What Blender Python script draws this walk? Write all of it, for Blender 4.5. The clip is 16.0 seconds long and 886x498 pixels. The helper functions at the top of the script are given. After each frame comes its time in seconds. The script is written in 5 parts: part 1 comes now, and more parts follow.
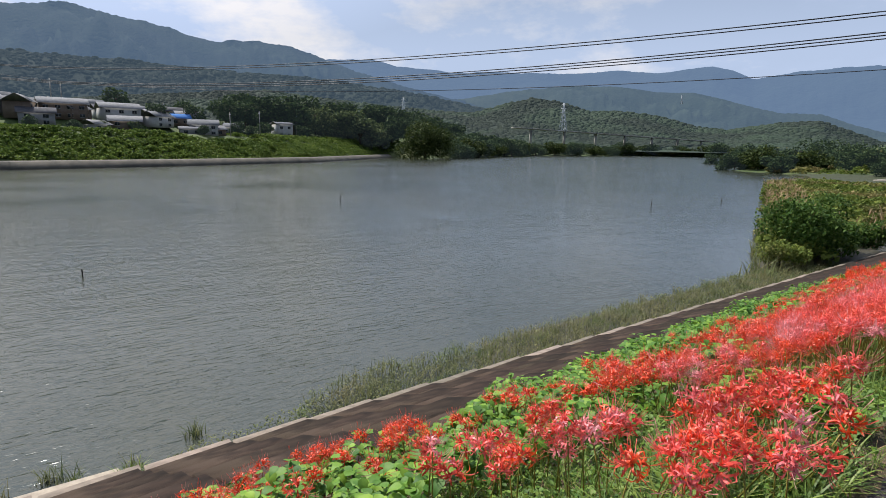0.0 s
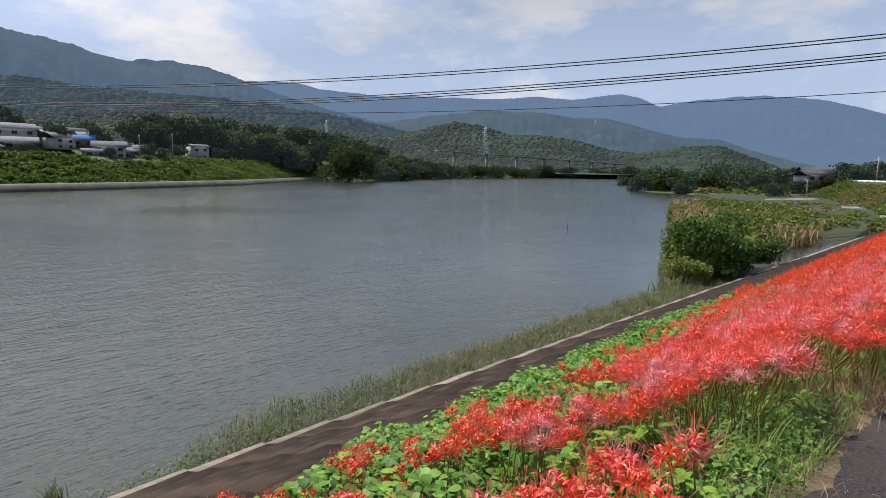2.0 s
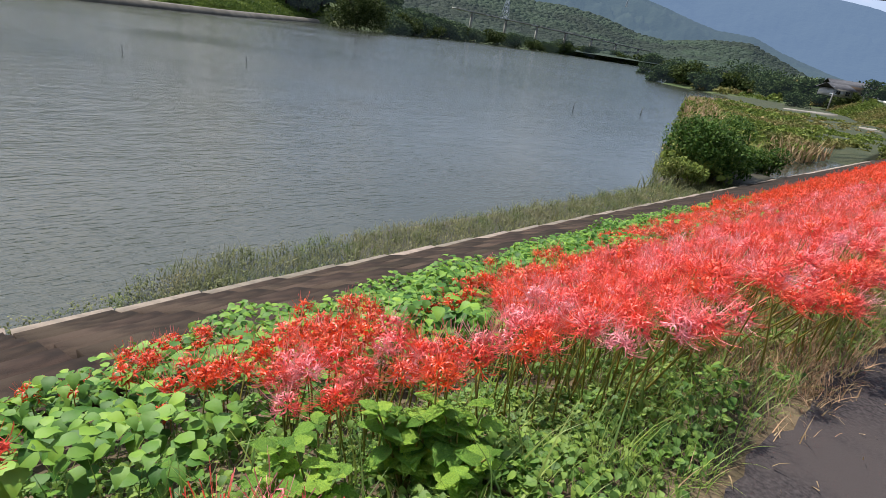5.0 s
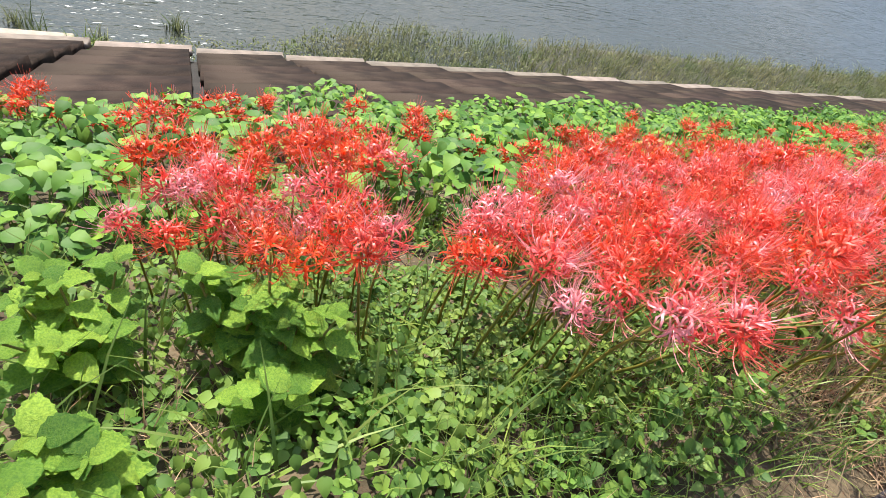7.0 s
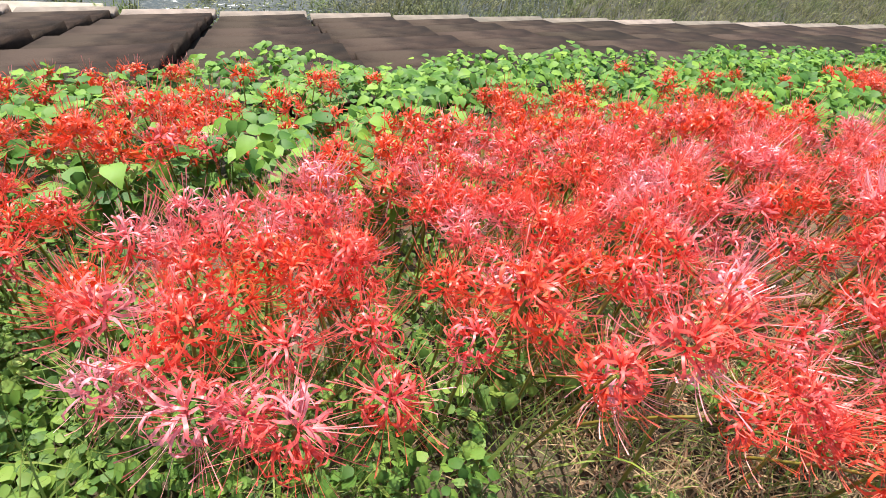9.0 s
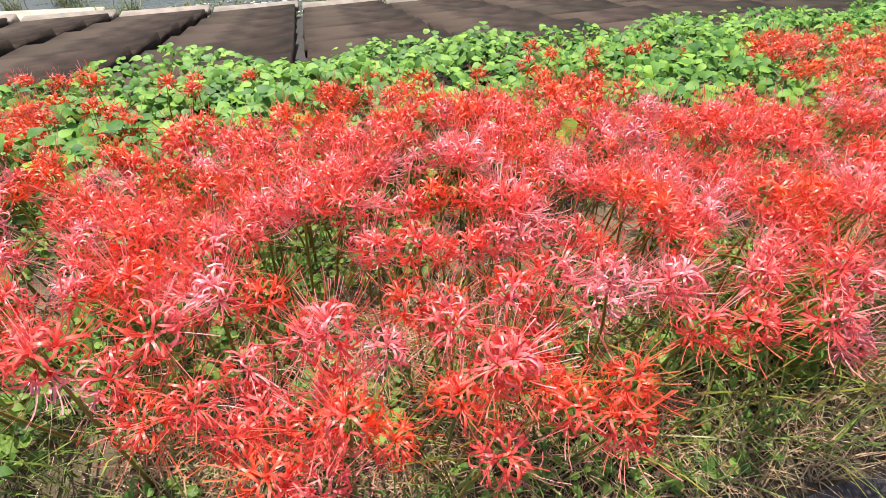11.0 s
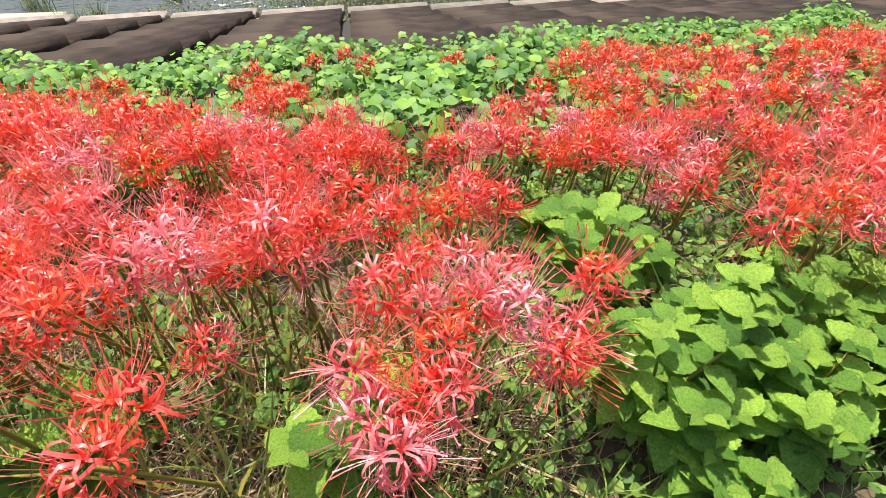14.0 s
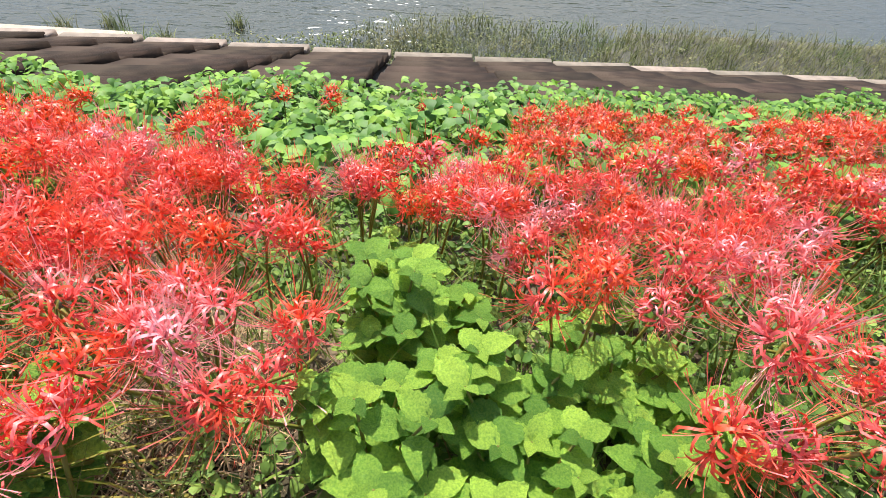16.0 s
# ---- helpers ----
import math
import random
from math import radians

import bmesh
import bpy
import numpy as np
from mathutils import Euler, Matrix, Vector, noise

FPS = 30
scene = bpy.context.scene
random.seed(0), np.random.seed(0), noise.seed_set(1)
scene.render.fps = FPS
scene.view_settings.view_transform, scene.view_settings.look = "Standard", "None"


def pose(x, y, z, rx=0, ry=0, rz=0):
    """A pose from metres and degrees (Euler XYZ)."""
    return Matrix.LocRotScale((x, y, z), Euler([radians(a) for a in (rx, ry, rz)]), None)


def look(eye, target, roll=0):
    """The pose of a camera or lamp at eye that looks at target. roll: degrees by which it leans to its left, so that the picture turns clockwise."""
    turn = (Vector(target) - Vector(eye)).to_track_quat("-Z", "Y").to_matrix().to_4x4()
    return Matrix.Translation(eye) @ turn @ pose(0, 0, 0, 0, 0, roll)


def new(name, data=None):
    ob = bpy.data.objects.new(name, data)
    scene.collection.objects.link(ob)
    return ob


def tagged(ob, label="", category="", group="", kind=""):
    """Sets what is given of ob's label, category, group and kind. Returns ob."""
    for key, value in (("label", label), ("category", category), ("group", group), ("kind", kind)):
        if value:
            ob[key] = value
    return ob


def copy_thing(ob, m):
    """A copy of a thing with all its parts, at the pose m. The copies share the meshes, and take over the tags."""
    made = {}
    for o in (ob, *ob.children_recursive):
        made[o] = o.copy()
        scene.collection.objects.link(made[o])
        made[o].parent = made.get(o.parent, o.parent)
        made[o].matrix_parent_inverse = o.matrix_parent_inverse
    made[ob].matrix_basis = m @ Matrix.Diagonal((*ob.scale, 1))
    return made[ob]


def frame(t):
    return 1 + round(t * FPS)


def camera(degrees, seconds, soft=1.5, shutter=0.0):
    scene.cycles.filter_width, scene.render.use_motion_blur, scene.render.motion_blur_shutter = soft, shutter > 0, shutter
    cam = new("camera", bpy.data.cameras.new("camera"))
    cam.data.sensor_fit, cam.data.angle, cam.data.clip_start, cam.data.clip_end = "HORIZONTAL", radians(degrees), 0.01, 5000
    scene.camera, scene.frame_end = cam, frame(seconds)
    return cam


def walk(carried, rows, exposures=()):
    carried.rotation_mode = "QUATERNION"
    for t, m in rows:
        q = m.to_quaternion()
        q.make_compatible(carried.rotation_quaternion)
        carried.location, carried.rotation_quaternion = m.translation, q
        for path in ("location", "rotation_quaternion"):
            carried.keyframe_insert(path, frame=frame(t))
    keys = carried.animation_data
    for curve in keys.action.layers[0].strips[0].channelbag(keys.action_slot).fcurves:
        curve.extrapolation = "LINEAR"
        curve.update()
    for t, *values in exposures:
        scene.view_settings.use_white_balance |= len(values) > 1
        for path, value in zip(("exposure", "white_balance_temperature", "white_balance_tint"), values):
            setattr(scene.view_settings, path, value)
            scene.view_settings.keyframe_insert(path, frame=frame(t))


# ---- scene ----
cam = camera(76.0, 16.0, soft=0.65)

PATH = [
    (0, (-0.023, 0.183, 1.497), (-1.593, 1.37, 1.145), 0.9),
    (0.5, (-0.101, 0.488, 1.489), (-1.647, 1.711, 1.149), 0.8),
    (1, (-0.147, 0.805, 1.476), (-1.672, 2.056, 1.147), 0.6),
    (1.5, (-0.129, 1.043, 1.465), (-1.613, 2.349, 1.16), 0.9),
    (2, (-0.161, 1.302, 1.461), (-1.575, 2.691, 1.19), 0.8),
    (2.5, (-0.208, 1.558, 1.458), (-1.547, 3.022, 1.206), 0.1),
    (3, (-0.229, 1.837, 1.427), (-1.51, 3.351, 1.165), -0.3),
    (3.5, (-0.279, 2.064, 1.395), (-1.544, 3.583, 1.095), -0.2),
    (4, (-0.338, 2.328, 1.381), (-1.611, 3.828, 1.026), 1.0),
    (4.5, (-0.329, 2.584, 1.363), (-1.612, 4.03, 0.852), 4.4),
    (5, (-0.377, 2.86, 1.306), (-1.673, 4.206, 0.593), 8.8),
    (5.2, (-0.414, 2.975, 1.297), (-1.715, 4.27, 0.503), 10.7),
    (7.3, (-0.562, 4.051, 1.243), (-1.782, 4.765, -0.172), 19.9),
    (7.5, (-0.581, 4.146, 1.248), (-1.803, 4.812, -0.188), 19.0),
    (8, (-0.664, 4.48, 1.233), (-1.876, 5.118, -0.224), 18.1),
    (8.5, (-0.691, 4.771, 1.231), (-1.892, 5.369, -0.252), 16.2),
    (10.8, (-0.357, 6.048, 1.497), (-1.537, 6.411, -0.076), 5.8),
    (11, (-0.393, 6.195, 1.486), (-1.569, 6.559, -0.091), 6.2),
    (11.5, (-0.431, 6.507, 1.467), (-1.614, 6.867, -0.105), 5.6),
    (12, (-0.377, 6.845, 1.451), (-1.57, 7.197, -0.115), 5.0),
    (12.5, (-0.423, 7.203, 1.387), (-1.609, 7.562, -0.183), 4.8),
    (13, (-0.46, 7.568, 1.358), (-1.644, 7.896, -0.22), 3.9),
    (13.5, (-0.443, 7.877, 1.332), (-1.632, 8.175, -0.248), 3.8),
    (14, (-0.486, 8.131, 1.271), (-1.71, 8.393, -0.289), 4.2),
    (14.5, (-0.546, 8.35, 1.276), (-1.818, 8.545, -0.254), 4.5),
    (15, (-0.476, 8.563, 1.278), (-1.808, 8.674, -0.209), 5.3),
    (15.5, (-0.433, 8.691, 1.266), (-1.783, 8.788, -0.207), 5.6),
    (16, (-0.461, 8.782, 1.264), (-1.82, 8.897, -0.2), 5.8),
]
walk(cam, [(t, look(eye, target, roll)) for t, eye, target, roll in PATH],
     [(0.0, 0.28), (4.0, 0.16), (4.6, 0.3), (5.2, 0.6), (7.3, 0.92), (16.0, 0.98)])

# ---------------------------------------------------------------- world and sun
SUN_AZ, SUN_EL = 97.0, 56.0          # degrees left of +Y, degrees up
world = bpy.data.worlds.new("sky")
scene.world = world
world.use_nodes = True
wn, wl = world.node_tree.nodes, world.node_tree.links
wn.clear()
w_out, w_bg, w_sky = wn.new("ShaderNodeOutputWorld"), wn.new("ShaderNodeBackground"), wn.new("ShaderNodeTexSky")
w_sky.sky_type, w_sky.sun_disc = 'NISHITA', False
w_sky.sun_elevation, w_sky.sun_rotation = radians(SUN_EL), radians(-SUN_AZ)
w_sky.air_density, w_sky.dust_density, w_sky.ozone_density = 1.0, 1.6, 1.5
w_co, w_map, w_noise, w_ramp, w_mix = (wn.new("ShaderNodeTexCoord"), wn.new("ShaderNodeMapping"), wn.new("ShaderNodeTexNoise"),
                                       wn.new("ShaderNodeValToRGB"), wn.new("ShaderNodeMix"))
w_mix.data_type = 'RGBA'
w_mix.clamp_factor = False
w_map.inputs["Scale"].default_value = (1.0, 1.0, 2.4)
w_noise.inputs["Scale"].default_value, w_noise.inputs["Detail"].default_value, w_noise.inputs["Roughness"].default_value = 3.6, 8, 0.6
w_ramp.color_ramp.elements[0].position, w_ramp.color_ramp.elements[1].position = 0.46, 0.62
w_ramp.color_ramp.elements[0].color, w_ramp.color_ramp.elements[1].color = (0.88, 0.88, 0.88, 1), (0.98, 0.98, 0.98, 1)
# pale blue haze with loose white cloud
w_cloud, w_puff = wn.new("ShaderNodeMix"), wn.new("ShaderNodeMapRange")
w_cloud.data_type = 'RGBA'
w_cloud.inputs[6].default_value, w_cloud.inputs[7].default_value = (8.4, 10.2, 13.9, 1), (13.6, 13.6, 14.4, 1)
w_puff.inputs[1].default_value, w_puff.inputs[2].default_value = 0.48, 0.64
# the haze and the cloud are whiter towards the sun
w_dot, w_toward, w_add = wn.new("ShaderNodeVectorMath"), wn.new("ShaderNodeMapRange"), wn.new("ShaderNodeMath")
w_dot.operation, w_add.operation = 'DOT_PRODUCT', 'ADD'
w_dot.inputs[1].default_value = (-math.sin(radians(SUN_AZ)), math.cos(radians(SUN_AZ)), 0.0)
w_toward.inputs[1].default_value, w_toward.inputs[2].default_value, w_toward.inputs[3].default_value, w_toward.inputs[4].default_value = 0.2, 1.0, -0.04, 0.07
wl.new(w_co.outputs["Generated"], w_dot.inputs[0])
wl.new(w_dot.outputs["Value"], w_toward.inputs[0])
wl.new(w_noise.outputs["Fac"], w_add.inputs[0])
wl.new(w_toward.outputs[0], w_add.inputs[1])
wl.new(w_add.outputs[0], w_puff.inputs[0])
wl.new(w_puff.outputs[0], w_cloud.inputs[0])
wl.new(w_cloud.outputs[2], w_mix.inputs[7])
wl.new(w_co.outputs["Generated"], w_map.inputs["Vector"])
wl.new(w_map.outputs[0], w_noise.inputs["Vector"])
wl.new(w_noise.outputs["Fac"], w_ramp.inputs["Fac"])
w_sep, w_rise, w_mul = wn.new("ShaderNodeSeparateXYZ"), wn.new("ShaderNodeMapRange"), wn.new("ShaderNodeMath")
w_rise.inputs[1].default_value, w_rise.inputs[2].default_value, w_rise.inputs[3].default_value, w_rise.inputs[4].default_value = 0.15, 0.5, 1.0, 0.0
w_mul.operation = 'MULTIPLY'
wl.new(w_co.outputs["Generated"], w_sep.inputs[0])
wl.new(w_sep.outputs[2], w_rise.inputs[0])
wl.new(w_ramp.outputs["Color"], w_mul.inputs[0])
wl.new(w_rise.outputs[0], w_mul.inputs[1])
# the bright white haze round the sun
w_glow, w_near, w_max = wn.new("ShaderNodeVectorMath"), wn.new("ShaderNodeMapRange"), wn.new("ShaderNodeMath")
w_glow.operation, w_max.operation, w_near.interpolation_type = 'DOT_PRODUCT', 'MAXIMUM', 'SMOOTHSTEP'
w_glow.inputs[1].default_value = (-math.sin(radians(SUN_AZ)) * math.cos(radians(SUN_EL)), math.cos(radians(SUN_AZ)) * math.cos(radians(SUN_EL)), math.sin(radians(SUN_EL)))
w_near.inputs[1].default_value, w_near.inputs[2].default_value, w_near.inputs[4].default_value = 0.3, 0.95, 1.9
wl.new(w_co.outputs["Generated"], w_glow.inputs[0])
wl.new(w_glow.outputs["Value"], w_near.inputs[0])
wl.new(w_mul.outputs[0], w_max.inputs[0])
wl.new(w_near.outputs[0], w_max.inputs[1])
wl.new(w_max.outputs[0], w_mix.inputs[0])
wl.new(w_sky.outputs["Color"], w_mix.inputs[6])
wl.new(w_mix.outputs[2], w_bg.inputs["Color"])
wl.new(w_bg.outputs[0], w_out.inputs["Surface"])
w_bg.inputs["Strength"].default_value = 0.051

sun_data = bpy.data.lights.new("sun", 'SUN')
sun_data.energy, sun_data.angle, sun_data.color = 5.0, radians(0.55), (1.0, 0.95, 0.87)
sun = new("sun", sun_data)
sun_way = Vector((-math.sin(radians(SUN_AZ)) * math.cos(radians(SUN_EL)), math.cos(radians(SUN_AZ)) * math.cos(radians(SUN_EL)), math.sin(radians(SUN_EL))))
sun.matrix_world = look(sun_way * 60, (0, 0, 0))

rng = np.random.default_rng(7)


# ---------------------------------------------------------------- materials
def surface(name, a, b, scale=6.0, rough=0.7, bump=0.3, bump_scale=40.0, vary="", spread=0.25, through_light=0.0, spec=0.4, c=None, haze=None, coord="Object", patch=None):
    """A procedural surface: colours a and b by noise at two scales, c in patches, variation by object or by island,
    relief; optionally thin (lets light through); haze (colour, share) mixes in emission that stands in for hazy air.
    """
    m = bpy.data.materials.new(name)
    m.use_nodes = True
    n, l = m.node_tree.nodes, m.node_tree.links
    n.clear()
    out, bsdf, co = n.new("ShaderNodeOutputMaterial"), n.new("ShaderNodeBsdfPrincipled"), n.new("ShaderNodeTexCoord")
    n1, n2, mix1 = n.new("ShaderNodeTexNoise"), n.new("ShaderNodeTexNoise"), n.new("ShaderNodeMix")
    mix1.data_type = 'RGBA'
    mix1.inputs[6].default_value, mix1.inputs[7].default_value = (*a, 1), (*b, 1)
    n1.inputs["Scale"].default_value, n1.inputs["Detail"].default_value = scale, 6
    n2.inputs["Scale"].default_value, n2.inputs["Detail"].default_value = bump_scale, 4
    l.new(co.outputs[coord], n1.inputs["Vector"])
    l.new(co.outputs[coord], n2.inputs["Vector"])
    r = n.new("ShaderNodeMapRange")
    r.inputs[1].default_value, r.inputs[2].default_value = 0.34, 0.66
    l.new(n1.outputs["Fac"], r.inputs[0])
    l.new(r.outputs[0], mix1.inputs[0])
    col = mix1.outputs[2]
    if c:
        n3, r3, mix3 = n.new("ShaderNodeTexNoise"), n.new("ShaderNodeMapRange"), n.new("ShaderNodeMix")
        mix3.data_type = 'RGBA'
        n3.inputs["Scale"].default_value, n3.inputs["Detail"].default_value = patch or scale * 0.23, 5
        r3.inputs[1].default_value, r3.inputs[2].default_value = 0.46, 0.62
        mix3.inputs[7].default_value = (*c, 1)
        l.new(co.outputs[coord], n3.inputs["Vector"])
        l.new(n3.outputs["Fac"], r3.inputs[0])
        l.new(r3.outputs[0], mix3.inputs[0])
        l.new(col, mix3.inputs[6])
        col = mix3.outputs[2]
    hsv = n.new("ShaderNodeHueSaturation")
    l.new(col, hsv.inputs["Color"])
    if vary:
        src = n.new("ShaderNodeNewGeometry").outputs["Random Per Island"] if vary == "island" else n.new("ShaderNodeObjectInfo").outputs["Random"]
        rv, rh = n.new("ShaderNodeMapRange"), n.new("ShaderNodeMapRange")
        rv.inputs[3].default_value, rv.inputs[4].default_value = 1 - spread, 1 + spread
        rh.inputs[3].default_value, rh.inputs[4].default_value = 0.5 + spread * 0.05, 0.5 - spread * 0.05
        l.new(src, rv.inputs[0])
        l.new(src, rh.inputs[0])
        l.new(rv.outputs[0], hsv.inputs["Value"])
        l.new(rh.outputs[0], hsv.inputs["Hue"])
    else:
        rv = n.new("ShaderNodeMapRange")
        rv.inputs[3].default_value, rv.inputs[4].default_value = 0.82, 1.18
        l.new(n2.outputs["Fac"], rv.inputs[0])
        l.new(rv.outputs[0], hsv.inputs["Value"])
    l.new(hsv.outputs["Color"], bsdf.inputs["Base Color"])
    bsdf.inputs["Roughness"].default_value = rough
    bsdf.inputs["Specular IOR Level"].default_value = spec
    if bump:
        bp = n.new("ShaderNodeBump")
        bp.inputs["Strength"].default_value, bp.inputs["Distance"].default_value = bump, 0.4 / bump_scale
        l.new(n2.outputs["Fac"], bp.inputs["Height"])
        l.new(bp.outputs[0], bsdf.inputs["Normal"])
    end = bsdf.outputs[0]
    if through_light:
        tr, ms = n.new("ShaderNodeBsdfTranslucent"), n.new("ShaderNodeMixShader")
        ms.inputs[0].default_value = through_light
        l.new(hsv.outputs["Color"], tr.inputs["Color"])
        l.new(end, ms.inputs[1])
        l.new(tr.outputs[0], ms.inputs[2])
        end = ms.outputs[0]
    # air haze painted as a flat glow over the surface
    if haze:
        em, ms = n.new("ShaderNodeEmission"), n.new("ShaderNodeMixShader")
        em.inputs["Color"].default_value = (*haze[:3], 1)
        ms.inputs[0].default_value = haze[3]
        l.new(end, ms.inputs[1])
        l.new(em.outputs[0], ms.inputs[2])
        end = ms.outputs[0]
    l.new(end, out.inputs["Surface"])
    return m


def tepal(name, stops, shine=0.4, thin=0.18, spread=0.28):
    """A lily's petal: the colour drifts from head to head over the bed, each floret a little lighter or darker, with a silky shine."""
    m = bpy.data.materials.new(name)
    m.use_nodes = True
    n, l = m.node_tree.nodes, m.node_tree.links
    bsdf, out = n["Principled BSDF"], n["Material Output"]
    geo, n1, n2, ramp, hsv = (n.new("ShaderNodeNewGeometry"), n.new("ShaderNodeTexNoise"), n.new("ShaderNodeTexNoise"), n.new("ShaderNodeValToRGB"), n.new("ShaderNodeHueSaturation"))
    n1.inputs["Scale"].default_value, n1.inputs["Detail"].default_value = 4.5, 2
    n2.inputs["Scale"].default_value, n2.inputs["Detail"].default_value = 90, 2
    l.new(geo.outputs["Position"], n1.inputs["Vector"])
    l.new(geo.outputs["Position"], n2.inputs["Vector"])
    e = ramp.color_ramp.elements
    while len(e) < len(stops):
        e.new(0.5)
    for k, (at, c) in enumerate(stops):
        e[k].position, e[k].color = at, (*c, 1)
    l.new(n1.outputs["Fac"], ramp.inputs["Fac"])
    l.new(ramp.outputs["Color"], hsv.inputs["Color"])
    ri, rf, mul = n.new("ShaderNodeMapRange"), n.new("ShaderNodeMapRange"), n.new("ShaderNodeMath")
    ri.inputs[3].default_value, ri.inputs[4].default_value = 1 - spread, 1 + spread * 0.6
    rf.inputs[1].default_value, rf.inputs[2].default_value, rf.inputs[3].default_value, rf.inputs[4].default_value = 0.3, 0.7, 0.75, 1.2
    mul.operation = 'MULTIPLY'
    l.new(geo.outputs["Random Per Island"], ri.inputs[0])
    l.new(n2.outputs["Fac"], rf.inputs[0])
    l.new(ri.outputs[0], mul.inputs[0])
    l.new(rf.outputs[0], mul.inputs[1])
    l.new(mul.outputs[0], hsv.inputs["Value"])
    l.new(hsv.outputs["Color"], bsdf.inputs["Base Color"])
    bsdf.inputs["Roughness"].default_value, bsdf.inputs["Specular IOR Level"].default_value = shine, 0.6
    tr, ms = n.new("ShaderNodeBsdfTranslucent"), n.new("ShaderNodeMixShader")
    ms.inputs[0].default_value = thin
    l.new(hsv.outputs["Color"], tr.inputs["Color"])
    l.new(bsdf.outputs[0], ms.inputs[1])
    l.new(tr.outputs[0], ms.inputs[2])
    l.new(ms.outputs[0], out.inputs["Surface"])
    return m


M_SOIL = surface("soil_litter", (0.075, 0.052, 0.03), (0.035, 0.03, 0.014), 14, 0.95, 0.8, 60, c=(0.13, 0.095, 0.055), patch=2.2)
M_FIELD = surface("far_grass", (0.055, 0.085, 0.018), (0.035, 0.06, 0.014), 0.08, 0.9, 0.5, 1.2, c=(0.075, 0.09, 0.028), patch=0.03)
M_MARSH = surface("marsh_ground", (0.022, 0.032, 0.011), (0.04, 0.045, 0.018), 0.5, 0.9, 0.5, 3)
M_MUD = surface("mud", (0.06, 0.052, 0.035), (0.035, 0.034, 0.022), 2.5, 0.6, 0.5, 18)
M_ASPHALT = surface("asphalt", (0.016, 0.014, 0.015), (0.062, 0.052, 0.053), 60, 0.95, 0.9, 110, c=(0.052, 0.043, 0.042), patch=1.3, spec=0.2)
M_SLAB = surface("weathered_concrete", (0.038, 0.025, 0.018), (0.016, 0.011, 0.0085), 3.2, 0.9, 0.8, 30, vary="object", spread=0.25, c=(0.055, 0.039, 0.028), patch=0.9, spec=0.12)
M_CAP = surface("grey_brown_concrete", (0.23, 0.185, 0.145), (0.13, 0.105, 0.082), 3, 0.85, 0.5, 40, vary="object", spread=0.28, c=(0.30, 0.25, 0.20), patch=0.8)
M_PALE = surface("pale_concrete", (0.38, 0.32, 0.25), (0.27, 0.225, 0.18), 4, 0.85, 0.4, 40)
M_BASE = surface("wet_concrete", (0.02, 0.018, 0.016), (0.04, 0.034, 0.03), 3, 0.9, 0.4, 25)
M_PETAL = tepal("red_tepal", [(0.30, (0.88, 0.11, 0.027)), (0.45, (0.86, 0.09, 0.055)), (0.57, (0.87, 0.14, 0.135)), (0.68, (0.88, 0.33, 0.36))], 0.45, 0.24)
M_ORANGERED = tepal("orange_red_tepal", [(0.30, (0.88, 0.115, 0.018)), (0.50, (0.87, 0.085, 0.028)), (0.70, (0.87, 0.15, 0.08))], 0.45, 0.24)
M_STAMEN = tepal("pale_red_stamen", [(0.30, (0.87, 0.13, 0.060)), (0.49, (0.87, 0.155, 0.11)), (0.65, (0.90, 0.42, 0.44))], 0.4, 0.25)
M_STEM = surface("flower_stem", (0.13, 0.15, 0.022), (0.21, 0.165, 0.028), 5, 0.45, 0.0, 60, vary="island", spread=0.35, through_light=0.1)
M_LEAF = surface("green_leaf", (0.155, 0.29, 0.036), (0.06, 0.155, 0.02), 3, 0.55, 0.0, 60, vary="island", spread=0.45, through_light=0.24, spec=0.25)
M_WEED = surface("weed_leaf", (0.10, 0.21, 0.03), (0.16, 0.25, 0.045), 5, 0.6, 0.0, 60, vary="island", spread=0.4, through_light=0.33)
M_BRIGHT = surface("bright_serrated_leaf", (0.31, 0.49, 0.065), (0.15, 0.32, 0.042), 18, 0.5, 0.8, 45, vary="object", spread=0.42, through_light=0.38)
M_GRASS = surface("grass_blade", (0.14, 0.24, 0.035), (0.19, 0.25, 0.06), 3, 0.5, 0.0, 60, vary="island", spread=0.4, through_light=0.35)
M_DRY = surface("dry_grass", (0.42, 0.30, 0.17), (0.28, 0.18, 0.09), 8, 0.8, 0.0, 60, vary="island", spread=0.35, through_light=0.15)
M_REED = surface("reed_blade", (0.125, 0.165, 0.065), (0.225, 0.215, 0.11), 0.7, 0.6, 0.0, 60, vary="island", spread=0.4, through_light=0.3, spec=0.08)
M_BUSH = surface("bush_leaf", (0.075, 0.135, 0.028), (0.045, 0.092, 0.019), 0.4, 0.55, 0.0, 60, vary="island", spread=0.45, through_light=0.3, spec=0.08)
M_PALEBUSH = surface("marsh_leaf", (0.165, 0.21, 0.048), (0.10, 0.145, 0.03), 0.12, 0.6, 0.0, 60, vary="island", spread=0.4, through_light=0.3, c=(0.23, 0.195, 0.08), patch=0.06, spec=0.08)
# the next two leaves carry a slight bluish emission as painted distance haze
M_FARLEAF = surface("hazed_tree_leaf", (0.035, 0.062, 0.022), (0.055, 0.085, 0.028), 0.05, 0.7, 0.0, 60, vary="island", spread=0.45, through_light=0.2, haze=(0.17, 0.23, 0.31, 0.03), spec=0.08)
M_BAMBOO = surface("hazed_bamboo_leaf", (0.07, 0.10, 0.035), (0.10, 0.125, 0.045), 0.07, 0.7, 0.0, 60, vary="island", spread=0.45, through_light=0.2, haze=(0.17, 0.23, 0.31, 0.03), spec=0.08)
